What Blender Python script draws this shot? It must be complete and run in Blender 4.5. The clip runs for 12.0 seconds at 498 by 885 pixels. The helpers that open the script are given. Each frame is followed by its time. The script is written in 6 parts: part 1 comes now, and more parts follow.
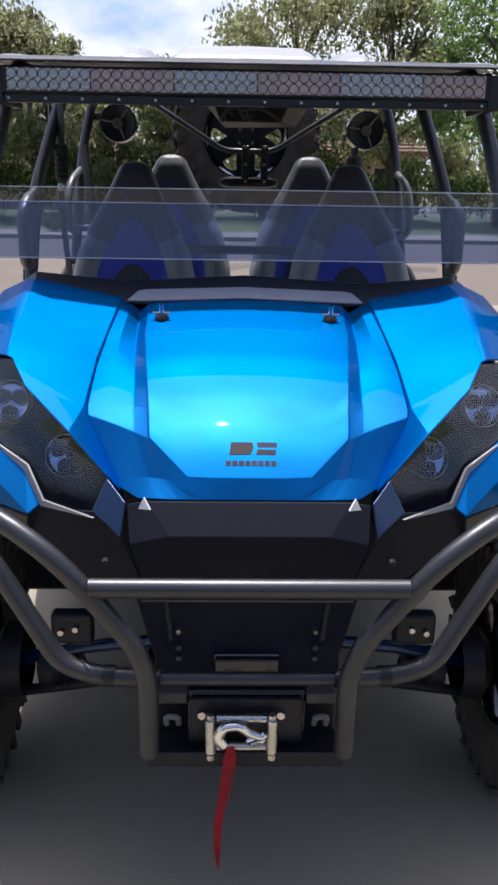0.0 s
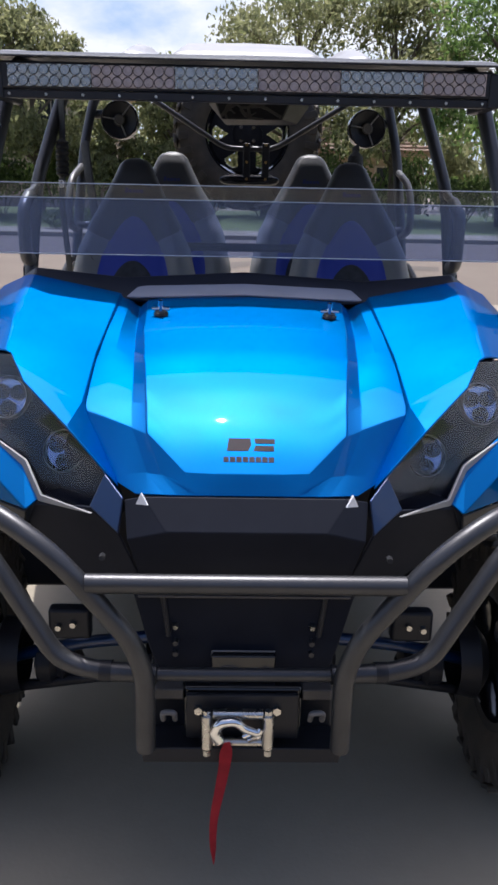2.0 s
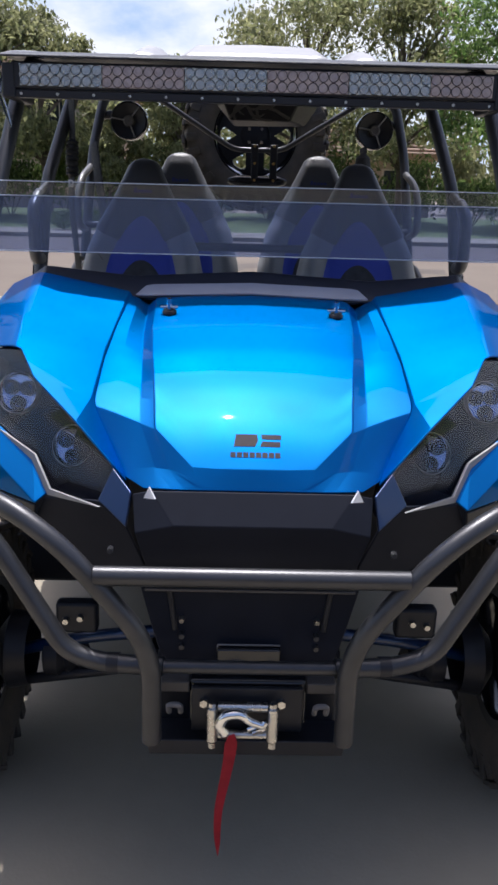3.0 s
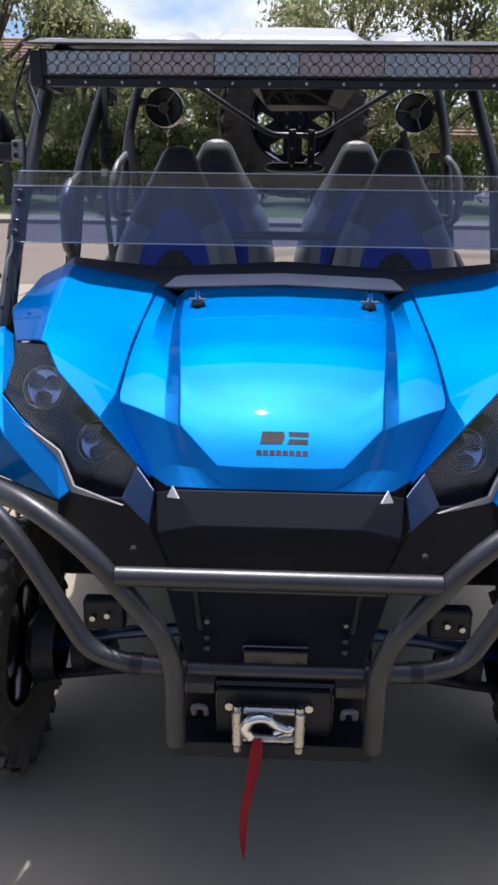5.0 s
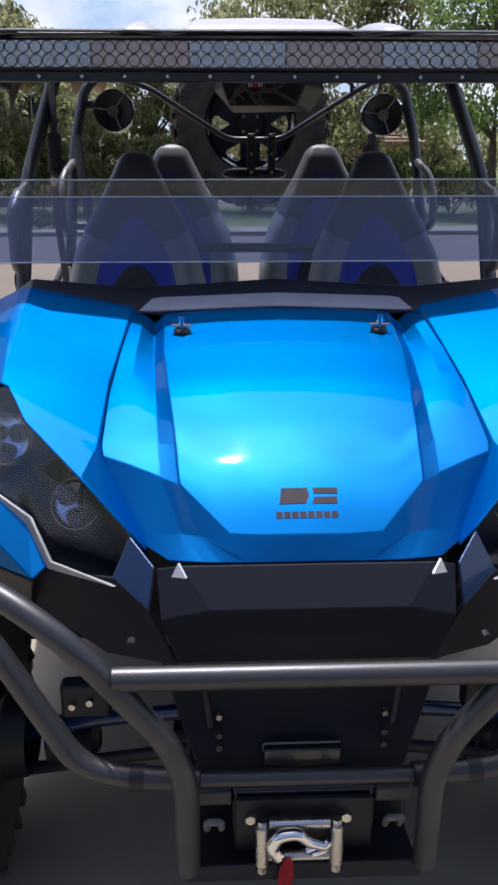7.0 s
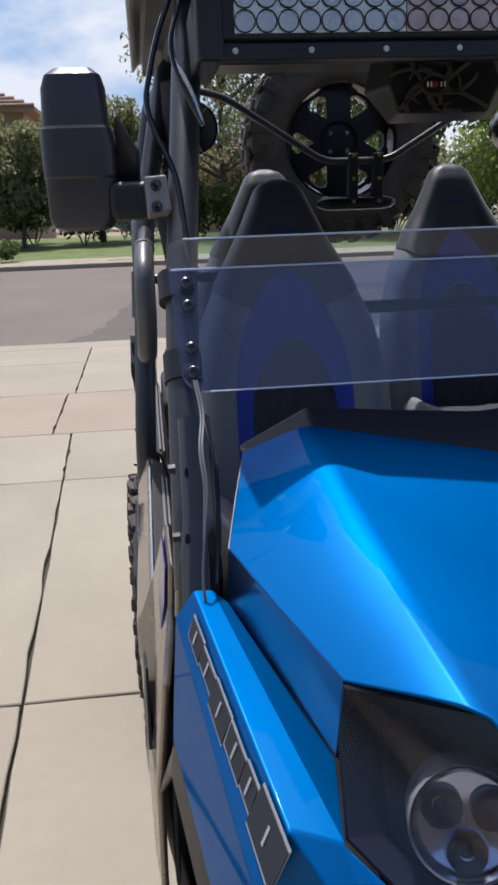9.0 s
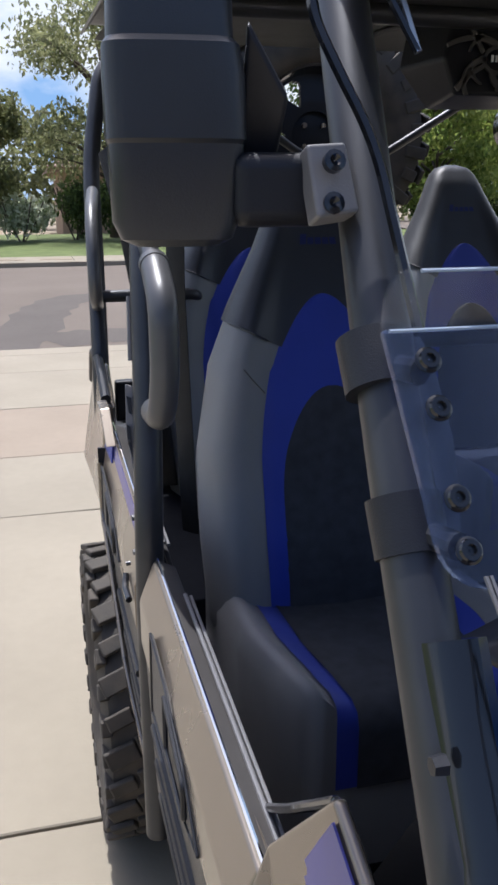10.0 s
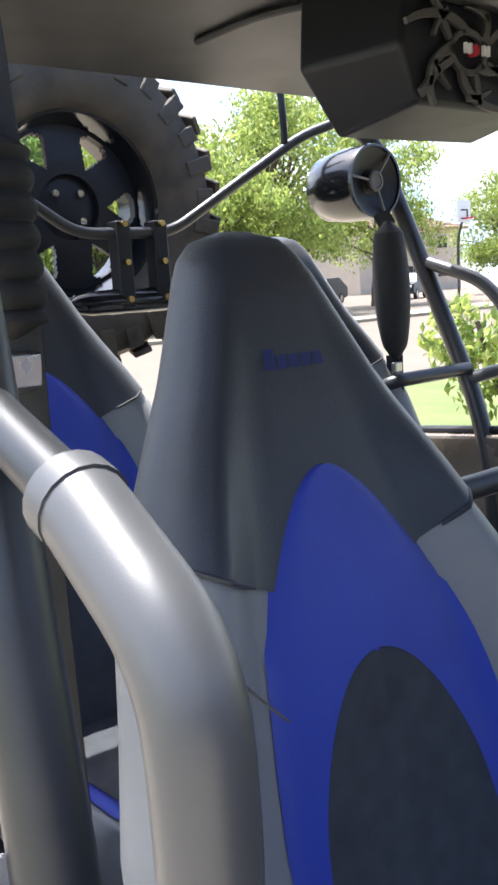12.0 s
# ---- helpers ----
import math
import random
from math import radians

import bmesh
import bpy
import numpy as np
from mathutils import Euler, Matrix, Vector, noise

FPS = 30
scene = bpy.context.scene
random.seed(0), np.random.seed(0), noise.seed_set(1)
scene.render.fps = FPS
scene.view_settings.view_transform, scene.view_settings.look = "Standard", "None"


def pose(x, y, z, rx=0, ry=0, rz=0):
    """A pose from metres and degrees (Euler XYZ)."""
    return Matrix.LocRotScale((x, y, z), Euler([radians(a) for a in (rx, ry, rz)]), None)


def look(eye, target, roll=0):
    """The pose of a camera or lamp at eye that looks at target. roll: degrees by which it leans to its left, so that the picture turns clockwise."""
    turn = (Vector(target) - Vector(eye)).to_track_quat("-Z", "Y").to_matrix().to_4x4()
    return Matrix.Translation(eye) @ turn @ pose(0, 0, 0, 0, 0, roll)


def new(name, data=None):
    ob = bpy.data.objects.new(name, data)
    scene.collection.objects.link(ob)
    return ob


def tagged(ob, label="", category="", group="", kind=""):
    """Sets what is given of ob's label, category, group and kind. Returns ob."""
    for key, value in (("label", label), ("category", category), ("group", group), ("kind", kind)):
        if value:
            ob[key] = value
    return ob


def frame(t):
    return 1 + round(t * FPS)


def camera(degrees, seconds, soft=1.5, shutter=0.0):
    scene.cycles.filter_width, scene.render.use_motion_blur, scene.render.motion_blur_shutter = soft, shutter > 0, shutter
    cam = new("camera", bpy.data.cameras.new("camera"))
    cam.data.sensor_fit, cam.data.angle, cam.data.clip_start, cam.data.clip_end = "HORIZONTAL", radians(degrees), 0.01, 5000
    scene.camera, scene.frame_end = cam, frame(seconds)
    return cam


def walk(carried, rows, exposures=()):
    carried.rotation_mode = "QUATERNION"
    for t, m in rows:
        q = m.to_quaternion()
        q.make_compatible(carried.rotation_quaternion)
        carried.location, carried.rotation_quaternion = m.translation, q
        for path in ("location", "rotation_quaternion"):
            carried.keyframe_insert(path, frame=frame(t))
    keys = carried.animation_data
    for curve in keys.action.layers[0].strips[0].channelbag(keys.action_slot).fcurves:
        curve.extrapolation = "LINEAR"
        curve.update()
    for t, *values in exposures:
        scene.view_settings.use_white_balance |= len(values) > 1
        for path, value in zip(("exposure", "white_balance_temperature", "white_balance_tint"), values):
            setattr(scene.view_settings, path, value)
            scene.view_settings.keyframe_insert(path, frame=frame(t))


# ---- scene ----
from mathutils.bvhtree import BVHTree
cam = camera(33.4, 12.0, soft=2.8)
PATH = [
    (0, (-0.04, 0.173, 1.506), (0.008, 2.082, 0.912), 0.9),
    (0.5, (-0.044, 0.17, 1.504), (0.006, 2.079, 0.911), 1.1),
    (1, (-0.04, 0.174, 1.503), (0.011, 2.081, 0.906), 1.3),
    (1.5, (-0.04, 0.171, 1.502), (0.013, 2.078, 0.906), 1.5),
    (2, (-0.034, 0.17, 1.502), (0.012, 2.078, 0.905), 1.2),
    (2.5, (-0.037, 0.171, 1.501), (0.0, 2.079, 0.904), 1.1),
    (3, (-0.037, 0.147, 1.496), (-0.004, 2.056, 0.904), 1.5),
    (5, (-0.006, 0.199, 1.503), (-0.075, 2.098, 0.877), 0.7),
    (5.5, (0.003, 0.214, 1.501), (-0.068, 2.122, 0.903), 0.2),
    (6, (0.002, 0.246, 1.501), (-0.079, 2.153, 0.901), -0.1),
    (6.5, (-0.022, 0.327, 1.497), (-0.069, 2.233, 0.889), 0.0),
    (6.7, (-0.063, 0.378, 1.495), (-0.015, 2.283, 0.888), 0.6),
    (8.3, (-0.492, 1.127, 1.507), (-0.393, 3.028, 0.894), -1.0),
    (8.5, (-0.566, 1.203, 1.512), (-0.438, 3.1, 0.892), -0.7),
    (9, (-0.746, 1.403, 1.534), (-0.529, 3.311, 0.976), -2.0),
    (9.5, (-0.832, 1.716, 1.516), (-0.496, 3.609, 0.963), -1.4),
    (10, (-0.93, 1.986, 1.532), (-0.443, 3.845, 0.976), -0.3),
    (10.5, (-1.027, 2.247, 1.512), (-0.349, 4.046, 0.962), -1.3),
    (11, (-1.034, 2.497, 1.505), (-0.276, 4.278, 1.0), -3.1),
    (11.5, (-0.958, 2.731, 1.524), (0.002, 4.419, 1.046), -3.0),
    (12, (-0.9, 2.891, 1.533), (0.282, 4.461, 1.162), -3.7),
]
walk(cam, [(t, look(eye, target, roll)) for t, eye, target, roll in PATH],
     exposures=[(0, 0.45, 6000, 14), (6.5, 0.45, 6000, 14), (8.5, 0.15, 5650, 14), (9, 0.2, 5900, 13), (10, 0.42, 5800, 12), (10.5, 0.77, 5750, 11), (11, 0.86, 5750, 10), (11.5, 1.55, 5800, 7), (12, 1.85, 6050, 9)])

# ---- light ----
SUN = Vector((-0.05, 0.315, 0.948)).normalized()
world = bpy.data.worlds.new("sky")
scene.world = world
world.use_nodes = True
wn = world.node_tree.nodes
sky = wn.new("ShaderNodeTexSky")
sky.sky_type, sky.sun_disc = "NISHITA", False
sky.dust_density, sky.air_density = 4.0, 0.8
sky.sun_elevation = math.asin(SUN.z)
sky.sun_rotation = math.atan2(SUN.x, SUN.y)
world.node_tree.links.new(sky.outputs["Color"], wn["Background"].inputs["Color"])
wn["Background"].inputs["Strength"].default_value = 0.15
sun_data = bpy.data.lights.new("sun", "SUN")
sun_data.energy, sun_data.angle, sun_data.color = 4.0, radians(0.53), (1.0, 0.95, 0.87)
sun = new("sun", sun_data)
sun.matrix_world = look(SUN * 50, (0, 0, 0))

# ---- materials ----


def mat(name, base, rough=0.5, metal=0.0, coat=0.0, var=0.0, scale=20.0, bump=0.0, bscale=200.0, dark=None, speck=0.0, sheen=0.0, island=0.0):
    """A surface with colour varied at two scales and a fine relief."""
    m = bpy.data.materials.new(name)
    m.use_nodes = True
    n, ln = m.node_tree.nodes, m.node_tree.links.new
    b = n["Principled BSDF"]
    b.inputs["Base Color"].default_value = (*base, 1)
    b.inputs["Roughness"].default_value = rough
    b.inputs["Metallic"].default_value = metal
    b.inputs["Coat Weight"].default_value = coat
    b.inputs["Coat Roughness"].default_value = 0.03
    b.inputs["Sheen Weight"].default_value = sheen
    tc = n.new("ShaderNodeTexCoord")
    if var or speck:
        big, fine = n.new("ShaderNodeTexNoise"), n.new("ShaderNodeTexNoise")
        for node, sc, det in ((big, scale, 5), (fine, scale * 14, 3)):
            node.inputs["Scale"].default_value, node.inputs["Detail"].default_value = sc, det
            ln(tc.outputs["Object"], node.inputs["Vector"])
        add = n.new("ShaderNodeMath")
        add.operation = "MULTIPLY_ADD"
        add.inputs[1].default_value = speck
        ln(fine.outputs["Fac"], add.inputs[0])
        ln(big.outputs["Fac"], add.inputs[2])
        ramp = n.new("ShaderNodeMapRange")
        ramp.inputs["From Min"].default_value, ramp.inputs["From Max"].default_value = 0.3 + speck * 0.35, 0.7 + speck * 0.65
        ln(add.outputs[0], ramp.inputs["Value"])
        mix = n.new("ShaderNodeMix")
        mix.data_type = "RGBA"
        d = dark or tuple(c * (1 - var) for c in base)
        mix.inputs["A"].default_value, mix.inputs["B"].default_value = (*d, 1), (*base, 1)
        ln(ramp.outputs["Result"], mix.inputs["Factor"])
        out = mix.outputs["Result"]
        if island:
            info, hsv, mr = n.new("ShaderNodeObjectInfo"), n.new("ShaderNodeHueSaturation"), n.new("ShaderNodeMapRange")
            mr.inputs["To Min"].default_value, mr.inputs["To Max"].default_value = 1 - island, 1 + island
            ln(info.outputs["Random"], mr.inputs["Value"])
            ln(mr.outputs["Result"], hsv.inputs["Value"])
            ln(out, hsv.inputs["Color"])
            out = hsv.outputs["Color"]
        ln(out, b.inputs["Base Color"])
        rr = n.new("ShaderNodeMapRange")
        rr.inputs["To Min"].default_value, rr.inputs["To Max"].default_value = min(1, rough + 0.08), max(0.02, rough - 0.08)
        ln(big.outputs["Fac"], rr.inputs["Value"])
        ln(rr.outputs["Result"], b.inputs["Roughness"])
    if bump:
        bt, bn = n.new("ShaderNodeTexNoise"), n.new("ShaderNodeBump")
        bt.inputs["Scale"].default_value, bt.inputs["Detail"].default_value = bscale, 4
        bn.inputs["Strength"].default_value, bn.inputs["Distance"].default_value = bump, 0.002
        ln(tc.outputs["Object"], bt.inputs["Vector"])
        ln(bt.outputs["Fac"], bn.inputs["Height"])
        ln(bn.outputs["Normal"], b.inputs["Normal"])
    return m


def leaf_mat(name, a, b2):
    """Leaves whose colour differs from leaf to leaf, with some light passing through."""
    m = bpy.data.materials.new(name)
    m.use_nodes = True
    n, ln = m.node_tree.nodes, m.node_tree.links.new
    b = n["Principled BSDF"]
    geo, mix = n.new("ShaderNodeNewGeometry"), n.new("ShaderNodeMix")
    mix.data_type = "RGBA"
    mix.inputs["A"].default_value, mix.inputs["B"].default_value = (*a, 1), (*b2, 1)
    ln(geo.outputs["Random Per Island"], mix.inputs["Factor"])
    ln(mix.outputs["Result"], b.inputs["Base Color"])
    b.inputs["Roughness"].default_value = 0.55
    tr, ms, gain = n.new("ShaderNodeBsdfTranslucent"), n.new("ShaderNodeMixShader"), n.new("ShaderNodeHueSaturation")
    ln(mix.outputs["Result"], gain.inputs["Color"])
    gain.inputs["Value"].default_value = 1.7
    ln(gain.outputs["Color"], tr.inputs["Color"])
    ms.inputs[0].default_value = 0.55
    ln(b.outputs[0], ms.inputs[1])
    ln(tr.outputs[0], ms.inputs[2])
    ln(ms.outputs[0], n["Material Output"].inputs["Surface"])
    return m


def glass_mat(name, tint, rough=0.02, haze=0.0):
    """A thin clear sheet: mostly passes light on, with a sharp gloss."""
    m = bpy.data.materials.new(name)
    m.use_nodes = True
    n, ln = m.node_tree.nodes, m.node_tree.links.new
    n.remove(n["Principled BSDF"])
    tr, gl, ms, fr = n.new("ShaderNodeBsdfTransparent"), n.new("ShaderNodeBsdfGlossy"), n.new("ShaderNodeMixShader"), n.new("ShaderNodeLayerWeight")
    pw, ad = n.new("ShaderNodeMath"), n.new("ShaderNodeMath")
    pw.operation, ad.operation = "POWER", "MULTIPLY_ADD"
    pw.inputs[1].default_value, ad.inputs[1].default_value, ad.inputs[2].default_value = 4.0, 0.7, 0.03
    tr.inputs["Color"].default_value = (*tint, 1)
    gl.inputs["Roughness"].default_value = rough
    fr.inputs["Blend"].default_value = 0.5
    ln(fr.outputs["Facing"], pw.inputs[0])
    ln(pw.outputs[0], ad.inputs[0])
    ln(ad.outputs[0], ms.inputs[0])
    # bluish translucence mixed in, imitating the veil of glare over the sheet
    if haze:
        tl, mh = n.new("ShaderNodeBsdfTranslucent"), n.new("ShaderNodeMixShader")
        tl.inputs["Color"].default_value = (0.55, 0.68, 1.0, 1)
        mh.inputs[0].default_value = haze
        ln(tr.outputs[0], mh.inputs[1])
        ln(tl.outputs[0], mh.inputs[2])
        ln(mh.outputs[0], ms.inputs[1])
    else:
        ln(tr.outputs[0], ms.inputs[1])
    ln(gl.outputs[0], ms.inputs[2])
    ln(ms.outputs[0], n["Material Output"].inputs["Surface"])
    return m


BLUE = mat("candy_blue_paint", (0.004, 0.116, 0.350), 0.56, 0.97, 0.25, 0.06, 6, 0.0, 900)
BLUE.node_tree.nodes["Principled BSDF"].inputs["Specular IOR Level"].default_value = 0.1
BLUE.node_tree.nodes["Principled BSDF"].inputs["Specular Tint"].default_value = (0.08, 0.45, 1.0, 1)
NAVY = mat("deep_blue", (0.0, 0.018, 0.075), 0.35, 0.3, 0.6, 0.06, 6)
BLACK = mat("black_plastic", (0.019, 0.020, 0.025), 0.42, 0, 0, 0.25, 12, 0.15, 700)
BLACK.node_tree.nodes["Principled BSDF"].inputs["Specular IOR Level"].default_value = 0.3
VENT = mat("pale_grey_plastic", (0.36, 0.345, 0.36), 0.45, 0, 0, 0.12, 12, 0.15, 700)
SHELL = mat("mirror_shell_plastic", (0.026, 0.029, 0.036), 0.30, 0, 0, 0.2, 12, 0.1, 700)
NOSEBLK = mat("matt_black_plastic", (0.014, 0.016, 0.024), 0.6, 0, 0, 0.2, 10)
NOSEBLK.node_tree.nodes["Principled BSDF"].inputs["Specular IOR Level"].default_value = 0.12
GLOSSBLK = mat("gloss_black_plastic", (0.008, 0.009, 0.012), 0.18, 0, 0.4, 0.2, 10)
TUBE = mat("satin_black_tube", (0.066, 0.067, 0.072), 0.38, 0.6, 0, 0.2, 15, 0.06, 1200)
GRIP = mat("grey_rubber_grip", (0.11, 0.11, 0.115), 0.38, 0.25, 0, 0.12, 15, 0.05, 900)
LAMPF = mat("lamp_reflector", (0.58, 0.56, 0.50), 0.26, 0.9, 0, 0.1, 40)
FLOODF = mat("flood_reflector", (0.60, 0.47, 0.40), 0.34, 0.75, 0, 0.25, 60)
RUBBER = mat("tyre_rubber", (0.034, 0.030, 0.026), 0.75, 0, 0, 0.35, 14, 0.3, 300, (0.085, 0.070, 0.054))
DGREY = mat("dark_grey_plastic", (0.075, 0.069, 0.066), 0.5, 0, 0, 0.2, 10, 0.2, 500)
GREYP = mat("grey_plastic", (0.17, 0.165, 0.17), 0.5, 0, 0, 0.15, 12, 0.15, 700)
DOORM = mat("satin_grey_metal_paint", (0.265, 0.225, 0.182), 0.28, 0.65, 0.3, 0.06, 5, 0.02, 500)
STRIPE = mat("violet_blue_strip", (0.06, 0.06, 0.28), 0.35, 0.3, 0.5)
SILVERP = mat("silver_grey_plastic", (0.28, 0.28, 0.287), 0.42, 0.1, 0, 0.1, 8, 0.08, 500)
STEEL = mat("zinc_steel", (0.62, 0.6, 0.56), 0.28, 1.0, 0, 0.2, 30, 0.1, 300)
CHROME = mat("chrome", (0.8, 0.8, 0.8), 0.08, 1.0)
BRASS = mat("brass", (0.6, 0.42, 0.15), 0.3, 1.0, 0, 0.2, 40)
VINYL = mat("black_vinyl", (0.036, 0.039, 0.048), 0.42, 0, 0, 0.2, 10, 0.25, 600, None, 0, 0.15)
GREYV = mat("grey_vinyl", (0.235, 0.235, 0.24), 0.46, 0, 0, 0.12, 8, 0.25, 600, None, 0, 0.1)
BLUEV = mat("blue_vinyl", (0.030, 0.055, 0.40), 0.5, 0, 0, 0.12, 10, 0.25, 600, None, 0, 0.1)
MARKV = mat("dull_blue_print", (0.012, 0.022, 0.13), 0.55, 0, 0, 0.12, 10, 0.25, 600)
LINER = mat("roof_liner_plastic", (0.036, 0.036, 0.038), 0.45, 0, 0, 0.25, 6, 0.2, 500)
EMBLEM = mat("dark_red_brown_film", (0.018, 0.010, 0.016), 0.75, 0, 0, 0.1, 30)
MESHV = mat("black_knit_fabric", (0.052, 0.056, 0.066), 0.8, 0, 0, 0.3, 40, 0.6, 1500)
WEB = mat("black_webbing", (0.015, 0.015, 0.016), 0.7, 0, 0, 0.2, 60, 0.5, 900)
RED = mat("red_webbing", (0.55, 0.02, 0.04), 0.65, 0, 0, 0.25, 30, 0.5, 700)
WHITEP = mat("white_reflector", (0.8, 0.8, 0.8), 0.3)
SHEET = glass_mat("clear_polycarbonate", (0.60, 0.66, 0.83), 0.02, 0.14)
SHEET2 = glass_mat("clear_polycarbonate_lip", (0.86, 0.90, 0.94), 0.02, 0.012)
EDGE = mat("polycarbonate_edge", (0.40, 0.46, 0.54), 0.3)
LENS = glass_mat("clear_lens", (0.88, 0.90, 0.95))
COVER = glass_mat("smoked_cover", (0.84, 0.86, 0.92), 0.10)
CONCRETE = mat("concrete", (0.285, 0.247, 0.184), 0.85, 0, 0, 0.16, 1.2, 0.35, 90, None, 0.35, 0, 0.045)
PINKC = mat("pinkish_concrete", (0.278, 0.223, 0.164), 0.85, 0, 0, 0.16, 1.2, 0.35, 90, None, 0.35, 0, 0.045)
JOINT = mat("joint_dirt", (0.06, 0.05, 0.04), 0.95, 0, 0, 0.3, 8)
ASPHALT = mat("asphalt", (0.145, 0.116, 0.091), 0.9, 0, 0, 0.14, 0.5, 0.5, 120, None, 0.5)
# darker copy of the asphalt, for the tree shadow painted on the road
ROADSHADE = mat("shadowed_asphalt", (0.092, 0.076, 0.063), 0.85, 0, 0, 0.16, 0.8, 0.5, 120, None, 0.5)
GRASS = mat("lawn", (0.13, 0.17, 0.045), 0.9, 0, 0, 0.4, 1.5, 0.6, 60, None, 0.5)
EARTH = mat("dry_earth", (0.3, 0.24, 0.17), 0.95, 0, 0, 0.3, 0.8, 0.4, 50, None, 0.4)
STUCCO = mat("beige_stucco", (0.42, 0.33, 0.25), 0.9, 0, 0, 0.1, 1.5, 0.4, 60)
STUCCO2 = mat("pale_stucco", (0.55, 0.47, 0.38), 0.9, 0, 0, 0.1, 1.5, 0.4, 60)
ROOFT = mat("clay_tile", (0.36, 0.25, 0.18), 0.85, 0, 0, 0.3, 3, 0.3, 60, None, 0.4, 0, 0.15)
WINDOW = mat("dark_window_glass", (0.02, 0.025, 0.03), 0.12)
DARKWALL = mat("dark_brown_wall", (0.085, 0.062, 0.045), 0.8, 0, 0, 0.3, 2, 0.3, 60)
BARK = mat("bark", (0.13, 0.1, 0.075), 0.9, 0, 0, 0.4, 6, 0.8, 40)
LEAF1 = leaf_mat("leaf_green", (0.06, 0.11, 0.03), (0.17, 0.24, 0.07))
LEAF2 = leaf_mat("leaf_bright_green", (0.11, 0.165, 0.035), (0.28, 0.315, 0.085))
LEAF3 = leaf_mat("leaf_olive", (0.10, 0.115, 0.05), (0.24, 0.24, 0.12))
LEAF4 = leaf_mat("leaf_hedge", (0.03, 0.05, 0.015), (0.10, 0.14, 0.04))
BLOSSOM = leaf_mat("white_blossom", (0.18, 0.22, 0.1), (0.6, 0.6, 0.5))

# ---- building tools ----


def mesh_of(bm, name, smooth=True):
    bmesh.ops.recalc_face_normals(bm, faces=bm.faces[:])
    me = bpy.data.meshes.new(name)
    bm.to_mesh(me)
    bm.free()
    for p in me.polygons:
        p.use_smooth = smooth
    return me


def part(name, bm, material, parent, label="", bevel=0.0, smooth=True, angle=32):
    """Links a bmesh as one mesh object under a thing or a part."""
    me = mesh_of(bm, name, smooth)
    me.materials.append(material)
    ob = new(name, me)
    ob.parent = parent
    if smooth:
        me.set_sharp_from_angle(angle=radians(angle))
    if bevel:
        bv = ob.modifiers.new("bevel", "BEVEL")
        bv.width, bv.segments, bv.limit_method, bv.angle_limit, bv.harden_normals = bevel, 3, "ANGLE", radians(22), True
    if label:
        ob["label"] = label
    return ob


def thing(name, label, category, kind="", group="", at=(0, 0, 0)):
    ob = new(name)
    ob.location = at
    return tagged(ob, label, category, group, kind)


def box(x0, x1, y0, y1, z0, z1, bm=None, m=None):
    bm = bm or bmesh.new()
    mm = Matrix.LocRotScale(((x0 + x1) / 2, (y0 + y1) / 2, (z0 + z1) / 2), None, (abs(x1 - x0), abs(y1 - y0), abs(z1 - z0)))
    bmesh.ops.create_cube(bm, size=1, matrix=(m @ mm) if m else mm)
    return bm


def cyl(a, b, r, r2=None, seg=20, bm=None):
    bm = bm or bmesh.new()
    a, b = Vector(a), Vector(b)
    d = b - a
    m = Matrix.Translation((a + b) / 2) @ d.to_track_quat("Z", "Y").to_matrix().to_4x4()
    bmesh.ops.create_cone(bm, cap_ends=True, segments=seg, radius1=r, radius2=r if r2 is None else r2, depth=d.length, matrix=m)
    return bm


def rounded(points, bend=0.06, steps=6):
    """The polyline with its corners turned into arcs."""
    p = [Vector(q) for q in points]
    out = [p[0]]
    for i in range(1, len(p) - 1):
        a, b, c = p[i - 1], p[i], p[i + 1]
        k = min(bend, (a - b).length * 0.48, (c - b).length * 0.48)
        s, e = b + (a - b).normalized() * k, b + (c - b).normalized() * k
        for j in range(steps + 1):
            t = j / steps
            out.append(s * (1 - t) ** 2 + b * 2 * t * (1 - t) + e * t * t)
    out.append(p[-1])
    return out


def tube(points, r, bend=0.06, seg=16, bm=None, ends=True, flat=1.0):
    """A bent tube along the points; r may be a function of 0..1."""
    bm = bm or bmesh.new()
    pts = rounded(points, bend)
    n = len(pts)
    tang = [(pts[min(i + 1, n - 1)] - pts[max(i - 1, 0)]).normalized() for i in range(n)]
    up = tang[0].orthogonal().normalized()
    rings = []
    for i, p in enumerate(pts):
        up = (up - tang[i] * up.dot(tang[i])).normalized()
        side = tang[i].cross(up)
        rr = r(i / (n - 1)) if callable(r) else r
        rings.append([bm.verts.new(p + (up * math.cos(a) * flat + side * math.sin(a)) * rr) for a in (2 * math.pi * k / seg for k in range(seg))])
    for a, b in zip(rings, rings[1:]):
        for k in range(seg):
            bm.faces.new((a[k], a[(k + 1) % seg], b[(k + 1) % seg], b[k]))
    if ends:
        bm.faces.new(rings[0][::-1])
        bm.faces.new(rings[-1])
    return bm


def grid(fn, nu, nv, bm=None):
    """A sheet of quads through fn(u, v), u and v from 0 to 1."""
    bm = bm or bmesh.new()
    vs = [[bm.verts.new(fn(i / nu, j / nv)) for i in range(nu + 1)] for j in range(nv + 1)]
    for j in range(nv):
        for i in range(nu):
            bm.faces.new((vs[j][i], vs[j][i + 1], vs[j + 1][i + 1], vs[j + 1][i]))
    return bm


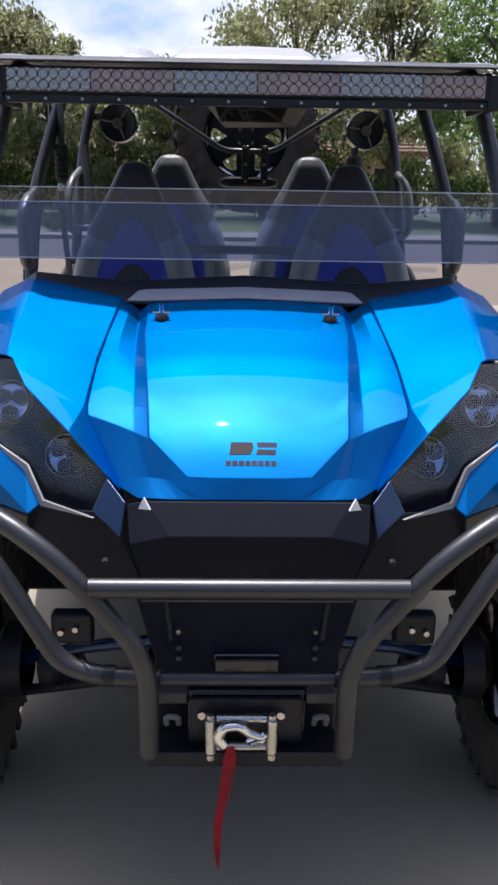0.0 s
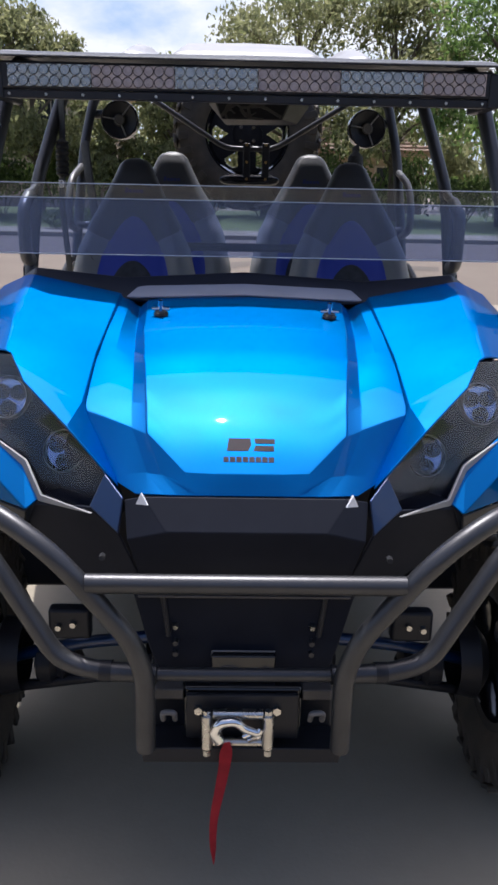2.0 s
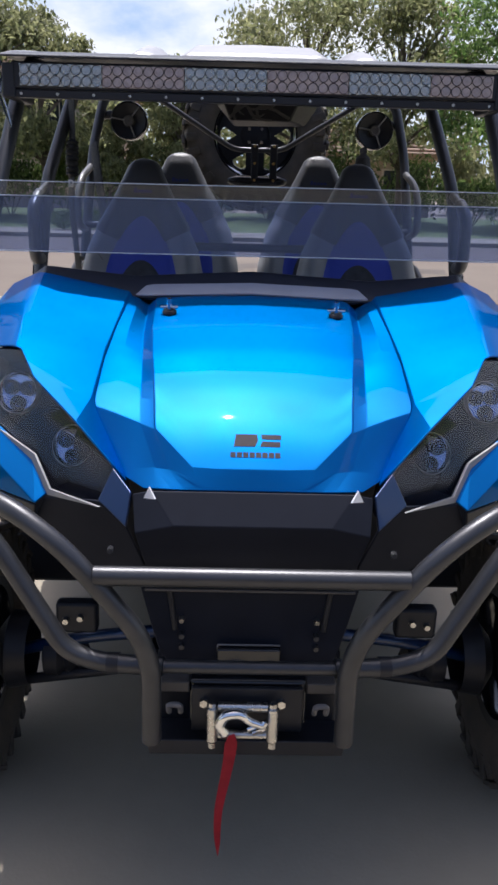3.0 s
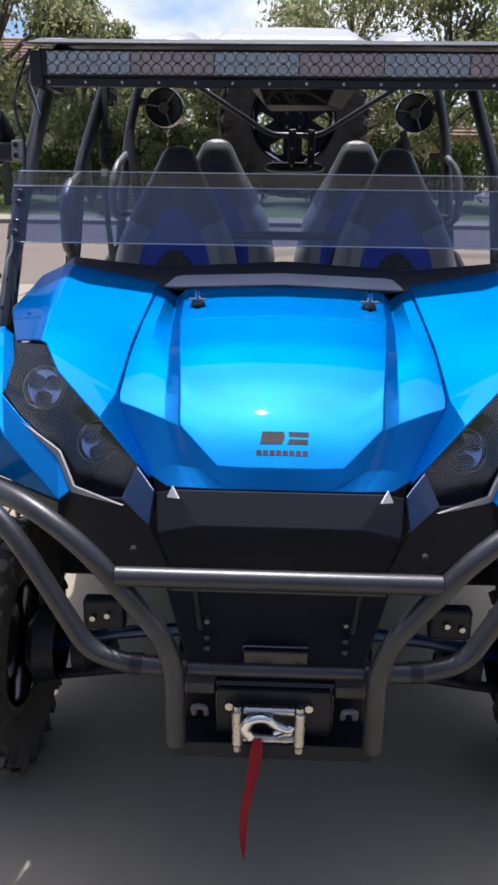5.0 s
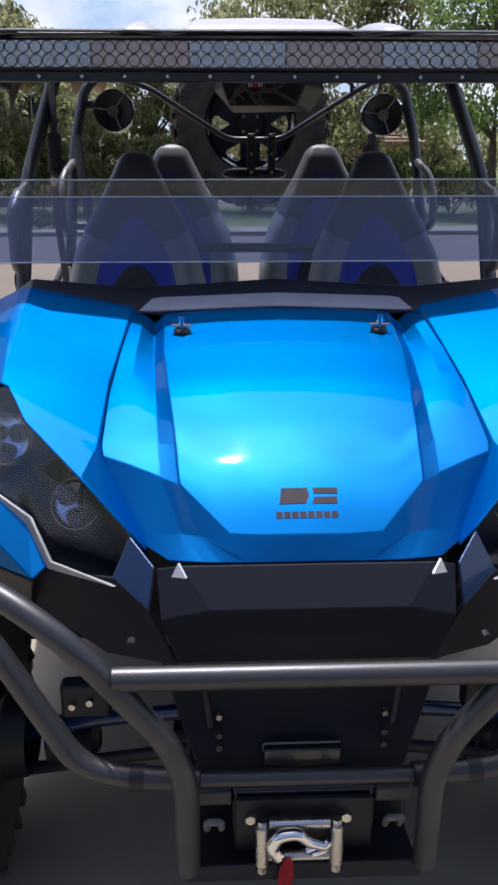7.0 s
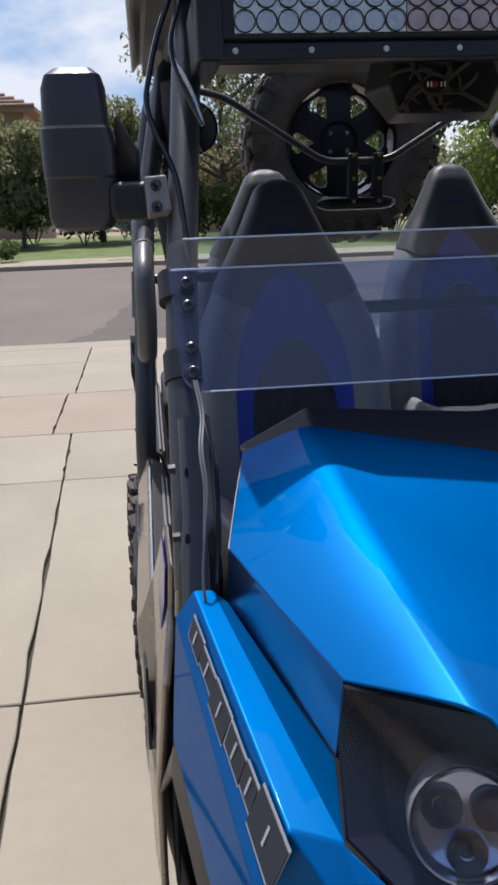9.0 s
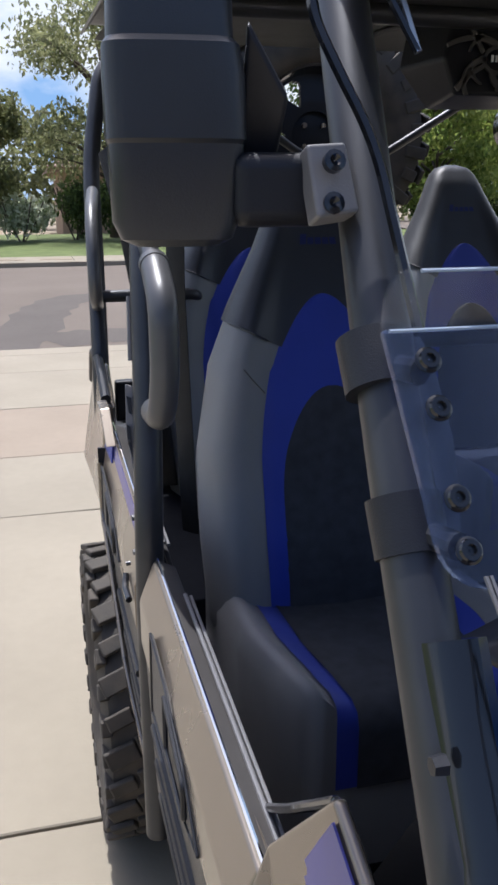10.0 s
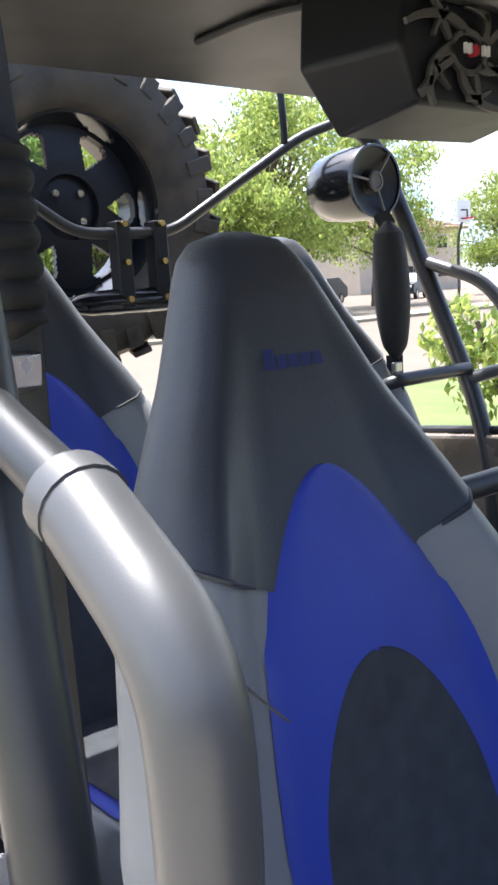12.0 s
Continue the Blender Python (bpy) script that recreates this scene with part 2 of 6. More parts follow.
def plate(verts, faces, thick, mirror=False, out=(0, -0.6, 1.0)):
    """A faceted panel with thickness, put together from corners and faces; out: roughly where its face looks; mirror: on the other side of the car."""
    bm = bmesh.new()
    f = -1 if mirror else 1
    vs = [bm.verts.new((f * x, y, z)) for x, y, z in verts]
    fs = [bm.faces.new([vs[i] for i in q]) for q in faces]
    bmesh.ops.recalc_face_normals(bm, faces=fs)
    bm.normal_update()
    o = Vector((out[0] * f, out[1], out[2]))
    if sum((q.normal.dot(o) * q.calc_area() for q in fs)) < 0:
        bmesh.ops.reverse_faces(bm, faces=fs)
    bm.normal_update()
    rim = [(e.verts[0], e.verts[1]) for e in bm.edges if len(e.link_faces) == 1]
    back = {v: bm.verts.new(v.co - v.normal * thick) for v in vs}
    for q in fs:
        bm.faces.new([back[v] for v in reversed(q.verts[:])])
    for a, b in rim:
        bm.faces.new((a, b, back[b], back[a]))
    return bm


def lerp(table, x):
    """Value at x from rows of (x, value)."""
    return float(np.interp(x, [r[0] for r in table], [r[1] for r in table]))


def lathe(profile, centre, axis, seg=32, bm=None):
    """Turns (radius, along) rows round an axis through the centre."""
    bm = bm or bmesh.new()
    q = Vector(axis).to_track_quat("Z", "Y")
    rings = [[bm.verts.new(Vector(centre) + q @ Vector((r * math.cos(a), r * math.sin(a), h))) for a in (2 * math.pi * k / seg for k in range(seg))] for r, h in profile]
    for a, b in zip(rings, rings[1:]):
        for k in range(seg):
            bm.faces.new((a[k], a[(k + 1) % seg], b[(k + 1) % seg], b[k]))
    return bm

# ---- the ground and the street ----
ground = part("ground", grid(lambda u, v: ((u - 0.5) * 800, -150 + v * 800, -0.16), 8, 8), EARTH, None)
tagged(ground, "dry bare earth beyond the gardens and the street", "ground", kind="structure")
bm = grid(lambda u, v: (-90 + 180 * u, 11.35 + 14.3 * v, -0.13 + 0.10 * math.sin(math.pi * v)), 20, 12)
road = part("road", bm, ASPHALT, None)
tagged(road, "sunlit grey brown asphalt street, slightly cambered", "road", kind="structure")


def shadow_strip(path, wide):
    """A dark strip lying on the road, its colour standing in for a tree's shadow."""
    pts = rounded([Vector((x, y, 0)) for x, y in path], 1.2, 8)
    bm = bmesh.new()
    rows_ = []
    for i, p in enumerate(pts):
        d = (pts[min(i + 1, len(pts) - 1)] - pts[max(i - 1, 0)]).normalized()
        n = Vector((-d.y, d.x, 0)) * wide * (1 + 0.12 * math.sin(i * 1.7))
        rows_.append([bm.verts.new((v.x, v.y, -0.126 + 0.10 * math.sin(math.pi * (v.y - 11.35) / 14.3))) for v in (p + n, p + n * 0.33, p - n * 0.33, p - n)])
    for a, b in zip(rows_, rows_[1:]):
        for k in range(3):
            bm.faces.new((a[k], a[k + 1], b[k + 1], b[k]))
    ob = part("road_shadow", bm, ROADSHADE, None)
    return tagged(ob, "dark strip on the asphalt street, coloured as a tree's cast shadow", "road patch", kind="structure")


shadow_strip([(-1.6, 11.5), (-1.0, 12.9), (-0.75, 15.2), (-0.2, 16.9), (1.2, 17.2), (4.0, 16.6)], 0.42)
shadow_strip([(-0.75, 12.5), (-0.2, 12.75), (1.0, 12.7), (3.0, 13.0)], 0.5)


def kerb(name, y0, y1, x0, x1, label):
    ob = part(name, box(x0, x1, y0, y1, -0.2, 0.0), CONCRETE, None, bevel=0.025)
    return tagged(ob, label, "kerb", kind="structure")


kerb("kerb_near", 10.95, 11.35, -90, 90, "pale concrete kerb with gutter along the street")
kerb("kerb_far", 25.65, 26.1, -90, 90, "pale concrete kerb on the far side of the street")
lawn_far = part("lawn_far", grid(lambda u, v: (-90 + 112 * u, 28.2 + 12 * v, -0.01 + 0.25 * v * v), 30, 10), GRASS, None)
tagged(lawn_far, "mown green lawn rising behind the far pavement", "lawn", kind="structure")
bed = part("driveway_bed", box(-6.45, 5.2, -6, 10.95, -0.2, -0.035), JOINT, None)
tagged(bed, "dark dirt filled joints under the driveway slabs", "driveway", kind="structure")
bed2 = part("pavement_bed", box(-90, 90, 26.1, 28.2, -0.2, -0.035), JOINT, None)
tagged(bed2, "dark joints under the far pavement slabs", "pavement", kind="structure")
for side, x0, x1 in (("west", -90, -6.45), ("east", 5.2, 90)):
    ob = part("lawn_" + side, grid(lambda u, v: (x0 + (x1 - x0) * u, -6 + 16.95 * v, -0.03), 10, 10), GRASS, None)
    tagged(ob, "front garden lawn beside the driveway", "lawn", kind="structure")


# ---- trees, hedges and houses ----
def leaf_cloud(bm, centre, radii, count, size, rng, shell=0.55):
    """Many small leaf sprays scattered in a lumpy ball."""
    for _ in range(count):
        d = Vector((rng.gauss(0, 1), rng.gauss(0, 1), rng.gauss(0, 1))).normalized()
        k = shell + (1 - shell) * rng.random()
        p = Vector(centre) + Vector((d.x * radii[0], d.y * radii[1], d.z * radii[2])) * k
        q = Euler((rng.uniform(0, 6.3), rng.uniform(0, 6.3), rng.uniform(0, 6.3))).to_matrix()
        s = size * rng.uniform(0.5, 1.3)
        a, b = q @ Vector((s, 0, 0)), q @ Vector((0, s * 0.55, 0))
        c = q @ Vector((0, 0, s * 0.25))
        vs = [bm.verts.new(v) for v in (p - a, p - b * 0.8 + c, p + a, p + b + c)]
        bm.faces.new(vs)


def tree(x, y, h, r, leaves, seed, trunk_h=None, lumps=24, per=380, size=0.12, label="leafy street tree with a rough trunk and an open crown"):
    rng = random.Random(seed)
    t = thing("tree", label, "tree", group="trees along the street", at=(x, y, -0.1))
    th = trunk_h or h * 0.3
    bm = bmesh.new()
    lean = rng.uniform(-0.3, 0.3)
    tube([(0, 0, 0), (lean * 0.4, 0, th * 0.5), (lean, 0.1, th), (lean * 1.4, 0, h * 0.75)], lambda s: 0.17 * (1 - s * 0.8) * h / 7, 0.4, 9, bm)
    centres = []
    for i in range(lumps):
        a = i * 2.4 + rng.uniform(-0.4, 0.4)
        k = math.sqrt(rng.uniform(0.05, 1))
        zz = th * 0.9 + (h - th * 0.9) * rng.uniform(0.05, 0.95)
        wide = math.sin(min(1, max(0.15, (zz - th * 0.5) / (h - th * 0.5))) * math.pi) ** 0.6
        c = Vector((lean + math.cos(a) * r * k * wide, math.sin(a) * r * k * wide, zz))
        centres.append(c)
        base = Vector((lean, 0.05, min(zz * 0.75, h * 0.6)))
        tube([base, (base + c) / 2 + Vector((0, 0, 0.2)), c], lambda s: 0.055 * (1 - s * 0.8) * h / 7, 0.3, 6, bm)
    part("trunk", bm, BARK, t)
    bm = bmesh.new()
    for c in centres:
        s = r * rng.uniform(0.28, 0.5)
        leaf_cloud(bm, c, (s, s, s * 0.75), per, size, rng, 0.3)
    part("crown", bm, leaves, t, smooth=False)
    return t


def bush(x, y, w, h, leaves, seed, count=900, size=0.09, depth=None, label="clipped dark green garden shrub"):
    rng = random.Random(seed)
    t = thing("shrub", label, "shrub", group="garden shrubs", at=(x, y, -0.05))
    bm = bmesh.new()
    for i in range(5):
        a = i * 1.3
        tube([(0, 0, 0), (math.cos(a) * w * 0.2, math.sin(a) * 0.2, h * 0.4), (math.cos(a) * w * 0.32, math.sin(a) * 0.3, h * 0.75)], 0.025, 0.2, 6, bm)
    part("stem", bm, BARK, t)
    bm = bmesh.new()
    for i in range(7):
        c = (rng.uniform(-0.32, 0.32) * w, rng.uniform(-0.3, 0.3) * (depth or w), h * rng.uniform(0.35, 0.7))
        leaf_cloud(bm, c, (w * 0.26, (depth or w) * 0.26, h * 0.3), count // 7, size, rng, 0.35)
    part("crown", bm, leaves, t, smooth=False)
    return t


for i, (x, y, h, r, lv) in enumerate((
        (-10.8, 34.0, 9.6, 4.0, LEAF3), (-2.4, 37.0, 6.2, 2.0, LEAF3), (13.5, 30.5, 6.4, 2.8, LEAF2), (18.6, 30.2, 6.6, 2.8, LEAF2), (2.8, 38.0, 10.6, 3.9, LEAF3), (6.6, 36.0, 9.0, 3.0, LEAF3),
        (10.4, 33.5, 10.2, 3.6, LEAF1), (15.5, 35.0, 8.6, 3.6, LEAF2), (21.5, 37.0, 8.6, 3.8, LEAF2), (-15.5, 36.0, 9.0, 4.2, LEAF1),
        (23.8, 33.0, 9.8, 4.0, LEAF2), (28.5, 37.0, 11.0, 4.4, LEAF2), (33.5, 36.0, 10.0, 3.6, LEAF2), (47.5, 37.5, 7.8, 3.4, LEAF2), (60.0, 40.0, 9, 4, LEAF1), (-7.6, 34.5, 7.6, 2.4, LEAF3), (-5.4, 35.2, 4.6, 1.8, LEAF3))):
    tree(x, y, h, r, lv, i + 3, size=0.12, lumps=34 if lv is LEAF2 else 26)
for i in range(22):
    x = -22 + i * 2.1
    bush(x, 35.5 + (i % 3) * 0.7, 2.8, 2.2 + (i * 7 % 5) * 0.35, BLOSSOM if i % 6 == 4 else LEAF4, 50 + i, 1300, 0.13,
         label="white flowering garden shrub at the lawn's edge" if i % 6 == 4 else "dark green garden shrub in the far hedge")


def window(parent, x, z, w, h, y):
    win = part("window", box(x - w / 2 - 0.08, x + w / 2 + 0.08, y - 0.06, y + 0.05, z - h / 2 - 0.08, z + h / 2 + 0.08), STUCCO2, parent, "pale window frame")
    for k in (-1, 1):
        part("pane", box(x + k * w / 4 - w / 4 + 0.03, x + k * w / 4 + w / 4 - 0.03, y - 0.075, y - 0.03, z - h / 2, z + h / 2), WINDOW, win, "dark glass pane")


def house(x, y, w, d, storeys, wall, label, turn=0):
    t = thing("house", label, "house", group="houses across the street", at=(x, y, 0.3))
    hh = 2.9 * storeys
    part("wall", box(-w / 2, w / 2, 0, d, -0.6, hh), wall, t)
    bm = bmesh.new()
    e, ridge = 0.6, hh + d * 0.2
    v = [bm.verts.new(p) for p in ((-w / 2 - e, -e, hh), (w / 2 + e, -e, hh), (w / 2 + e, d + e, hh), (-w / 2 - e, d + e, hh), (-w / 2 + d * 0.4, d / 2, ridge), (w / 2 - d * 0.4, d / 2, ridge),
                                   (-w / 2 - e, -e, hh - 0.2), (w / 2 + e, -e, hh - 0.2), (w / 2 + e, d + e, hh - 0.2), (-w / 2 - e, d + e, hh - 0.2))]
    for f in ((0, 1, 5, 4), (1, 2, 5), (2, 3, 4, 5), (3, 0, 4), (0, 6, 7, 1), (1, 7, 8, 2), (2, 8, 9, 3), (3, 9, 6, 0), (6, 9, 8, 7)):
        bm.faces.new([v[i] for i in f])
    roof = part("roof", bm, ROOFT, t, "sloping clay tile roof")
    rows = 9
    for j in range(rows):
        k0 = j / rows
        yy = -e + k0 * (d / 2 + e)
        zz = hh + k0 * (ridge - hh)
        x0, x1 = -w / 2 - e + k0 * (d * 0.4 + e), w / 2 + e - k0 * (d * 0.4 + e)
        part("tile_course", tube([(x0, yy, zz + 0.04), (x1, yy, zz + 0.04)], 0.09, 0, 6), ROOFT, roof)
    for s in range(storeys):
        for k in range(3):
            window(t, -w / 2 + w * (0.2 + 0.3 * k), 1.5 + 2.9 * s, 1.5, 1.2, 0)
    return t


house(-13.5, 44, 15, 10, 2, STUCCO, "beige stucco house with a clay tile roof behind the trees")
house(5.5, 46, 9, 9, 1, STUCCO, "low brown stucco house behind the hedge")
house(64, 60, 15, 11, 2, STUCCO2, "pale two storey stucco house across the street")

# unseen wall added behind the camera: closes the place and darkens reflections
wall_behind = part("wall_behind", box(-9, 9, -7.4, -7.0, -0.1, 2.8), DARKWALL, None)
tagged(wall_behind, "unseen dark brown wall behind the camera, added to darken reflections", "wall", kind="structure")

bush(-5.3, 27.6, 1.5, 0.75, LEAF4, 93, 1200, 0.08, label="low dark shrub at the far pavement")
bush(5.9, 7.6, 1.5, 1.5, LEAF2, 91, 2600, 0.06, label="bright green garden shrub beside the driveway")

cross = part("road_side", grid(lambda u, v: (22 + 40 * u, 26.1 + 60 * v, -0.05), 8, 8), ASPHALT, None)
tagged(cross, "pale sunlit side street running away from the kerb", "road", kind="structure")


def far_woods():
    """A loose belt of trees far behind the houses."""
    rng = random.Random(77)
    bm = bmesh.new()
    for i in range(95):
        x = -60 + i * 1.75
        y = 62 + rng.uniform(-3, 5) + max(0, x - 20) * 0.35
        h = rng.uniform(4.0, 7.5)
        for k in range(4):
            leaf_cloud(bm, (x + rng.uniform(-1, 1), y + rng.uniform(-1, 1), h * (0.25 + 0.2 * k)), (1.9, 1.6, 1.5), 110, 0.34, rng, 0.3)
    ob = part("far_trees", bm, LEAF3, None, smooth=False)
    tagged(ob, "distant belt of olive green trees behind the houses", "trees", kind="stuff")


far_woods()


def suv(x, y, turn, paint, label):
    c = thing("parked_car", label, "car", group="cars parked across the street", at=(x, y, -0.05))
    c.rotation_euler = (0, 0, turn)
    bm = bmesh.new()
    prof = [(-2.35, 0.45), (-2.4, 0.75), (-2.3, 1.05), (-1.2, 1.12), (-0.55, 1.72), (1.5, 1.76), (2.2, 1.2), (2.38, 1.05), (2.4, 0.5), (2.2, 0.38), (-2.2, 0.38)]
    a, b = [bm.verts.new((px, -0.93 if z < 1.3 else -0.78, z)) for px, z in prof], [bm.verts.new((px, 0.93 if z < 1.3 else 0.78, z)) for px, z in prof]
    bm.faces.new(a)
    bm.faces.new(b[::-1])
    for i in range(len(prof)):
        bm.faces.new((a[i], b[i], b[(i + 1) % len(prof)], a[(i + 1) % len(prof)]))
    part("body", bm, paint, c, bevel=0.06)
    for s in (-1, 1):
        for x0, x1 in ((-0.75, 0.15), (0.22, 1.0), (1.07, 1.75)):
            part("window", plate([(x0 + (0.0 if x0 > -0.5 else 0.1), s * 0.91, 1.2), (x1, s * 0.91, 1.2), (x1 - 0.06, s * 0.80, 1.62), (x0 + (0.04 if x0 > -0.5 else 0.42), s * 0.80, 1.62)], [(0, 1, 2, 3)], 0.01, False, (0, s, 0.2)), WINDOW, c, "dark side window")
        for wx in (-1.45, 1.45):
            w = part("wheel", lathe([(0.2, -0.11), (0.34, -0.11), (0.37, -0.06), (0.37, 0.06), (0.34, 0.11), (0.2, 0.11)], (wx, s * 0.85, 0.37), (0, s, 0), 28), RUBBER, c)
            part("rim", lathe([(0.001, 0.09), (0.1, 0.09), (0.2, 0.1), (0.22, 0.06)], (wx, s * 0.85, 0.37), (0, s, 0), 20), STEEL, w, "alloy rim")
        part("headlight", box(-2.41, -2.33, s * 0.62 - 0.16, s * 0.62 + 0.16, 0.78, 0.93), WHITEP, c, "pale headlight", bevel=0.02)
        part("tail_light", box(2.33, 2.42, s * 0.72 - 0.12, s * 0.72 + 0.12, 0.85, 1.1), RED, c, "red tail light", bevel=0.02)


suv(43.0, 42.0, 0.5, BLACK, "black sport utility car parked across the street")
suv(37.0, 44.5, 0.3, DGREY, "dark grey car parked across the street")


def hoop(x, y):
    h = thing("basketball_hoop", "portable basketball hoop standing at the far kerb", "basketball hoop", at=(x, y, 0))
    part("pole", tube([(0, 0, 0), (0, 0, 3.0), (-0.3, -0.5, 3.7)], 0.06, 0.5, 10), TUBE, h)
    part("base", box(-0.45, 0.45, -0.3, 0.7, 0, 0.2), BLACK, h, bevel=0.05)
    part("backboard", box(-0.75, 0.15, -0.56, -0.52, 3.6, 4.5), WHITEP, h, "white backboard")
    part("target", tube([(-0.5, -0.58, 3.75), (-0.1, -0.58, 3.75), (-0.1, -0.58, 4.1), (-0.5, -0.58, 4.1), (-0.5, -0.58, 3.75)], 0.03, 0, 6), BLACK, h)
    part("ring", tube([(-0.3 + 0.23 * math.cos(a), -0.85 + 0.23 * math.sin(a), 3.75) for a in (i * math.pi / 10 for i in range(21))], 0.02, 0, 6), RED, h)


hoop(29.0, 26.6)

# ---- the side by side ----
car = thing("utility_vehicle", "bright blue four seat off road vehicle parked on concrete", "off road vehicle")
SIDES = (False, True)


def sx(side, pts):
    """The points, mirrored for the other side."""
    return [(-p[0], p[1], p[2]) for p in pts] if side else list(pts)


# hood: stations of y, crown height, inner crease, outer crease, edge and edge height
HOOD = ((2.36, 1.207, 0.252, 0.276, 0.318, 1.205), (2.30, 1.204, 0.250, 0.274, 0.320, 1.203), (2.15, 1.176, 0.243, 0.268, 0.331, 1.160),
        (2.00, 1.140, 0.227, 0.256, 0.338, 1.112), (1.85, 1.090, 0.206, 0.240, 0.337, 1.058), (1.76, 1.048, 0.194, 0.226, 0.318, 1.012),
        (1.71, 1.018, 0.186, 0.216, 0.300, 0.980))


def hood_row(y):
    """Half a cross-section: centre, crown, ridge, valley, outer ridge, flank, edge."""
    zc, xi, xo, xe, ze = (lerp([(r[0], r[k]) for r in HOOD[::-1]], y) for k in range(1, 6))
    k = max(0.0, min(1.0, (y - 2.295) / 0.045))
    kick = 0.010 * k * k * (3 - 2 * k)
    zc += kick
    return [(0, zc), (xi * 0.5, zc - 0.003), (xi * 0.93, zc - 0.009), (xi, zc - 0.012), (xi + 0.004, zc - 0.016), (xo - 0.004, zc - 0.030), (xo, zc - 0.029), ((xo + xe) / 2, (zc - 0.029 + ze) / 2 + 0.006), (xe, ze + kick * 0.6)]


# the upper skin ends in a crease that climbs from the nose's middle to the hood's widest points; below it the nose falls steeply
CREASE = ((0, 1.660, 0.972), (0.06, 1.660, 0.972), (0.120, 1.668, 0.972), (0.197, 1.744, 1.0265), (0.201, 1.747, 1.0245), (0.228, 1.770, 1.0270), (0.234, 1.776, 1.0285), (0.284, 1.803, 1.0400), (0.331, 1.828, 1.0480))
NOSE_MID = ((0, 1.650, 0.953), (0.06, 1.650, 0.953), (0.112, 1.652, 0.953), (0.165, 1.682, 0.962), (0.168, 1.683, 0.961), (0.192, 1.696, 0.959), (0.196, 1.698, 0.959), (0.240, 1.712, 0.951), (0.286, 1.738, 0.943))
LIP = ((0, 1.640, 0.934), (0.05, 1.640, 0.934), (0.09, 1.640, 0.934), (0.130, 1.642, 0.934), (0.135, 1.642, 0.934), (0.155, 1.646, 0.933), (0.160, 1.647, 0.933), (0.188, 1.657, 0.930), (0.215, 1.668, 0.927))
bm = bmesh.new()
rows = []
for j in range(41):
    t = (j / 40) ** 1.35
    half = []
    for k in range(9):
        cx, cy, cz = CREASE[k]
        y = 2.36 + (cy - 2.36) * t
        x, z = hood_row(max(y, 1.71))[k]
        x1, z1 = hood_row(max(cy, 1.71))[k]
        if y < 1.71:
            z -= (1.71 - y) * 0.78
        if cy < 1.71:
            z1 -= (1.71 - cy) * 0.78
        pull = max(0.0, (t - 0.45) / 0.55) ** 2
        half.append((x + (cx - x1) * pull, y, z + (cz - z1) * pull))
    rows.append(half)
rows += [NOSE_MID, LIP]
rows = [[bm.verts.new(p) for p in [(-x, y, z) for x, y, z in r[:0:-1]] + list(r)] for r in rows]
for a, b in zip(rows, rows[1:]):
    for i in range(len(a) - 1):
        bm.faces.new((a[i], a[i + 1], b[i + 1], b[i]))
bmesh.ops.recalc_face_normals(bm, faces=bm.faces[:])
if sum(f.normal.z for f in bm.faces) < 0:
    bmesh.ops.reverse_faces(bm, faces=bm.faces[:])
bmesh.ops.solidify(bm, geom=bm.faces[:], thickness=0.006)
hood = part("hood", bm, BLUE, car, "glossy candy blue hood with raised centre", bevel=0.005, angle=16)
for k in (-1, 1):
    pin = part("hood_pin", lathe([(0.001, 0.009), (0.014, 0.008), (0.018, 0.003), (0.018, 0)], (k * 0.209, 2.232, 1.186), (0, -0.25, 0.97), 20), BLACK, hood, "black hood pin plate")
    part("hook", cyl((k * 0.209, 2.232, 1.19), (k * 0.209, 2.226, 1.222), 0.006, None, 10, cyl((k * 0.209 - 0.022, 2.23, 1.2), (k * 0.209 + 0.022, 2.228, 1.2), 0.004, None, 8)), CHROME, pin, "chrome pull pin")
bm = plate([(-0.285, 2.400, 1.234), (-0.262, 2.400, 1.238), (0.0, 2.400, 1.247), (0.262, 2.400, 1.238), (0.285, 2.400, 1.234), (0.312, 2.364, 1.212), (0.27, 2.360, 1.213), (0.0, 2.358, 1.223), (-0.27, 2.360, 1.213), (-0.312, 2.364, 1.212)], [(0, 1, 8, 9), (1, 2, 7, 8), (2, 3, 6, 7), (3, 4, 5, 6)], 0.008)
part("hood_vent_trim", bm, VENT, hood, "grey vent strip at the hood's rear", bevel=0.004)
# marks on the hood as plain shapes, laid on its skin
HOODSKIN = BVHTree.FromPolygons([v.co for v in hood.data.vertices], [p.vertices[:] for p in hood.data.polygons])


def decal(name, outline, label):
    """A thin film on the hood over an outline of (x, y)."""
    pts = [HOODSKIN.ray_cast(Vector((x, y, 2)), Vector((0, 0, -1)))[0] + Vector((0, 0, 0.0009)) for x, y in outline]
    part(name, plate(pts, [tuple(range(len(pts)))], 0.0008), EMBLEM, hood, label)


decal("emblem", [(-0.040, 1.701), (0.002, 1.701), (0.008, 1.713), (0.006, 1.726), (-0.036, 1.726)], "dark emblem block")
decal("emblem", [(0.012, 1.701), (0.052, 1.701), (0.052, 1.711), (0.016, 1.711)], "dark emblem bar")
decal("emblem", [(0.016, 1.716), (0.054, 1.716), (0.054, 1.726), (0.014, 1.726)], "dark emblem bar")
for k in range(8):
    x0 = -0.046 + k * 0.0125
    decal("emblem_bar", [(x0, 1.681), (x0 + 0.010, 1.681), (x0 + 0.010, 1.690), (x0, 1.690)], "dark lettering bar")

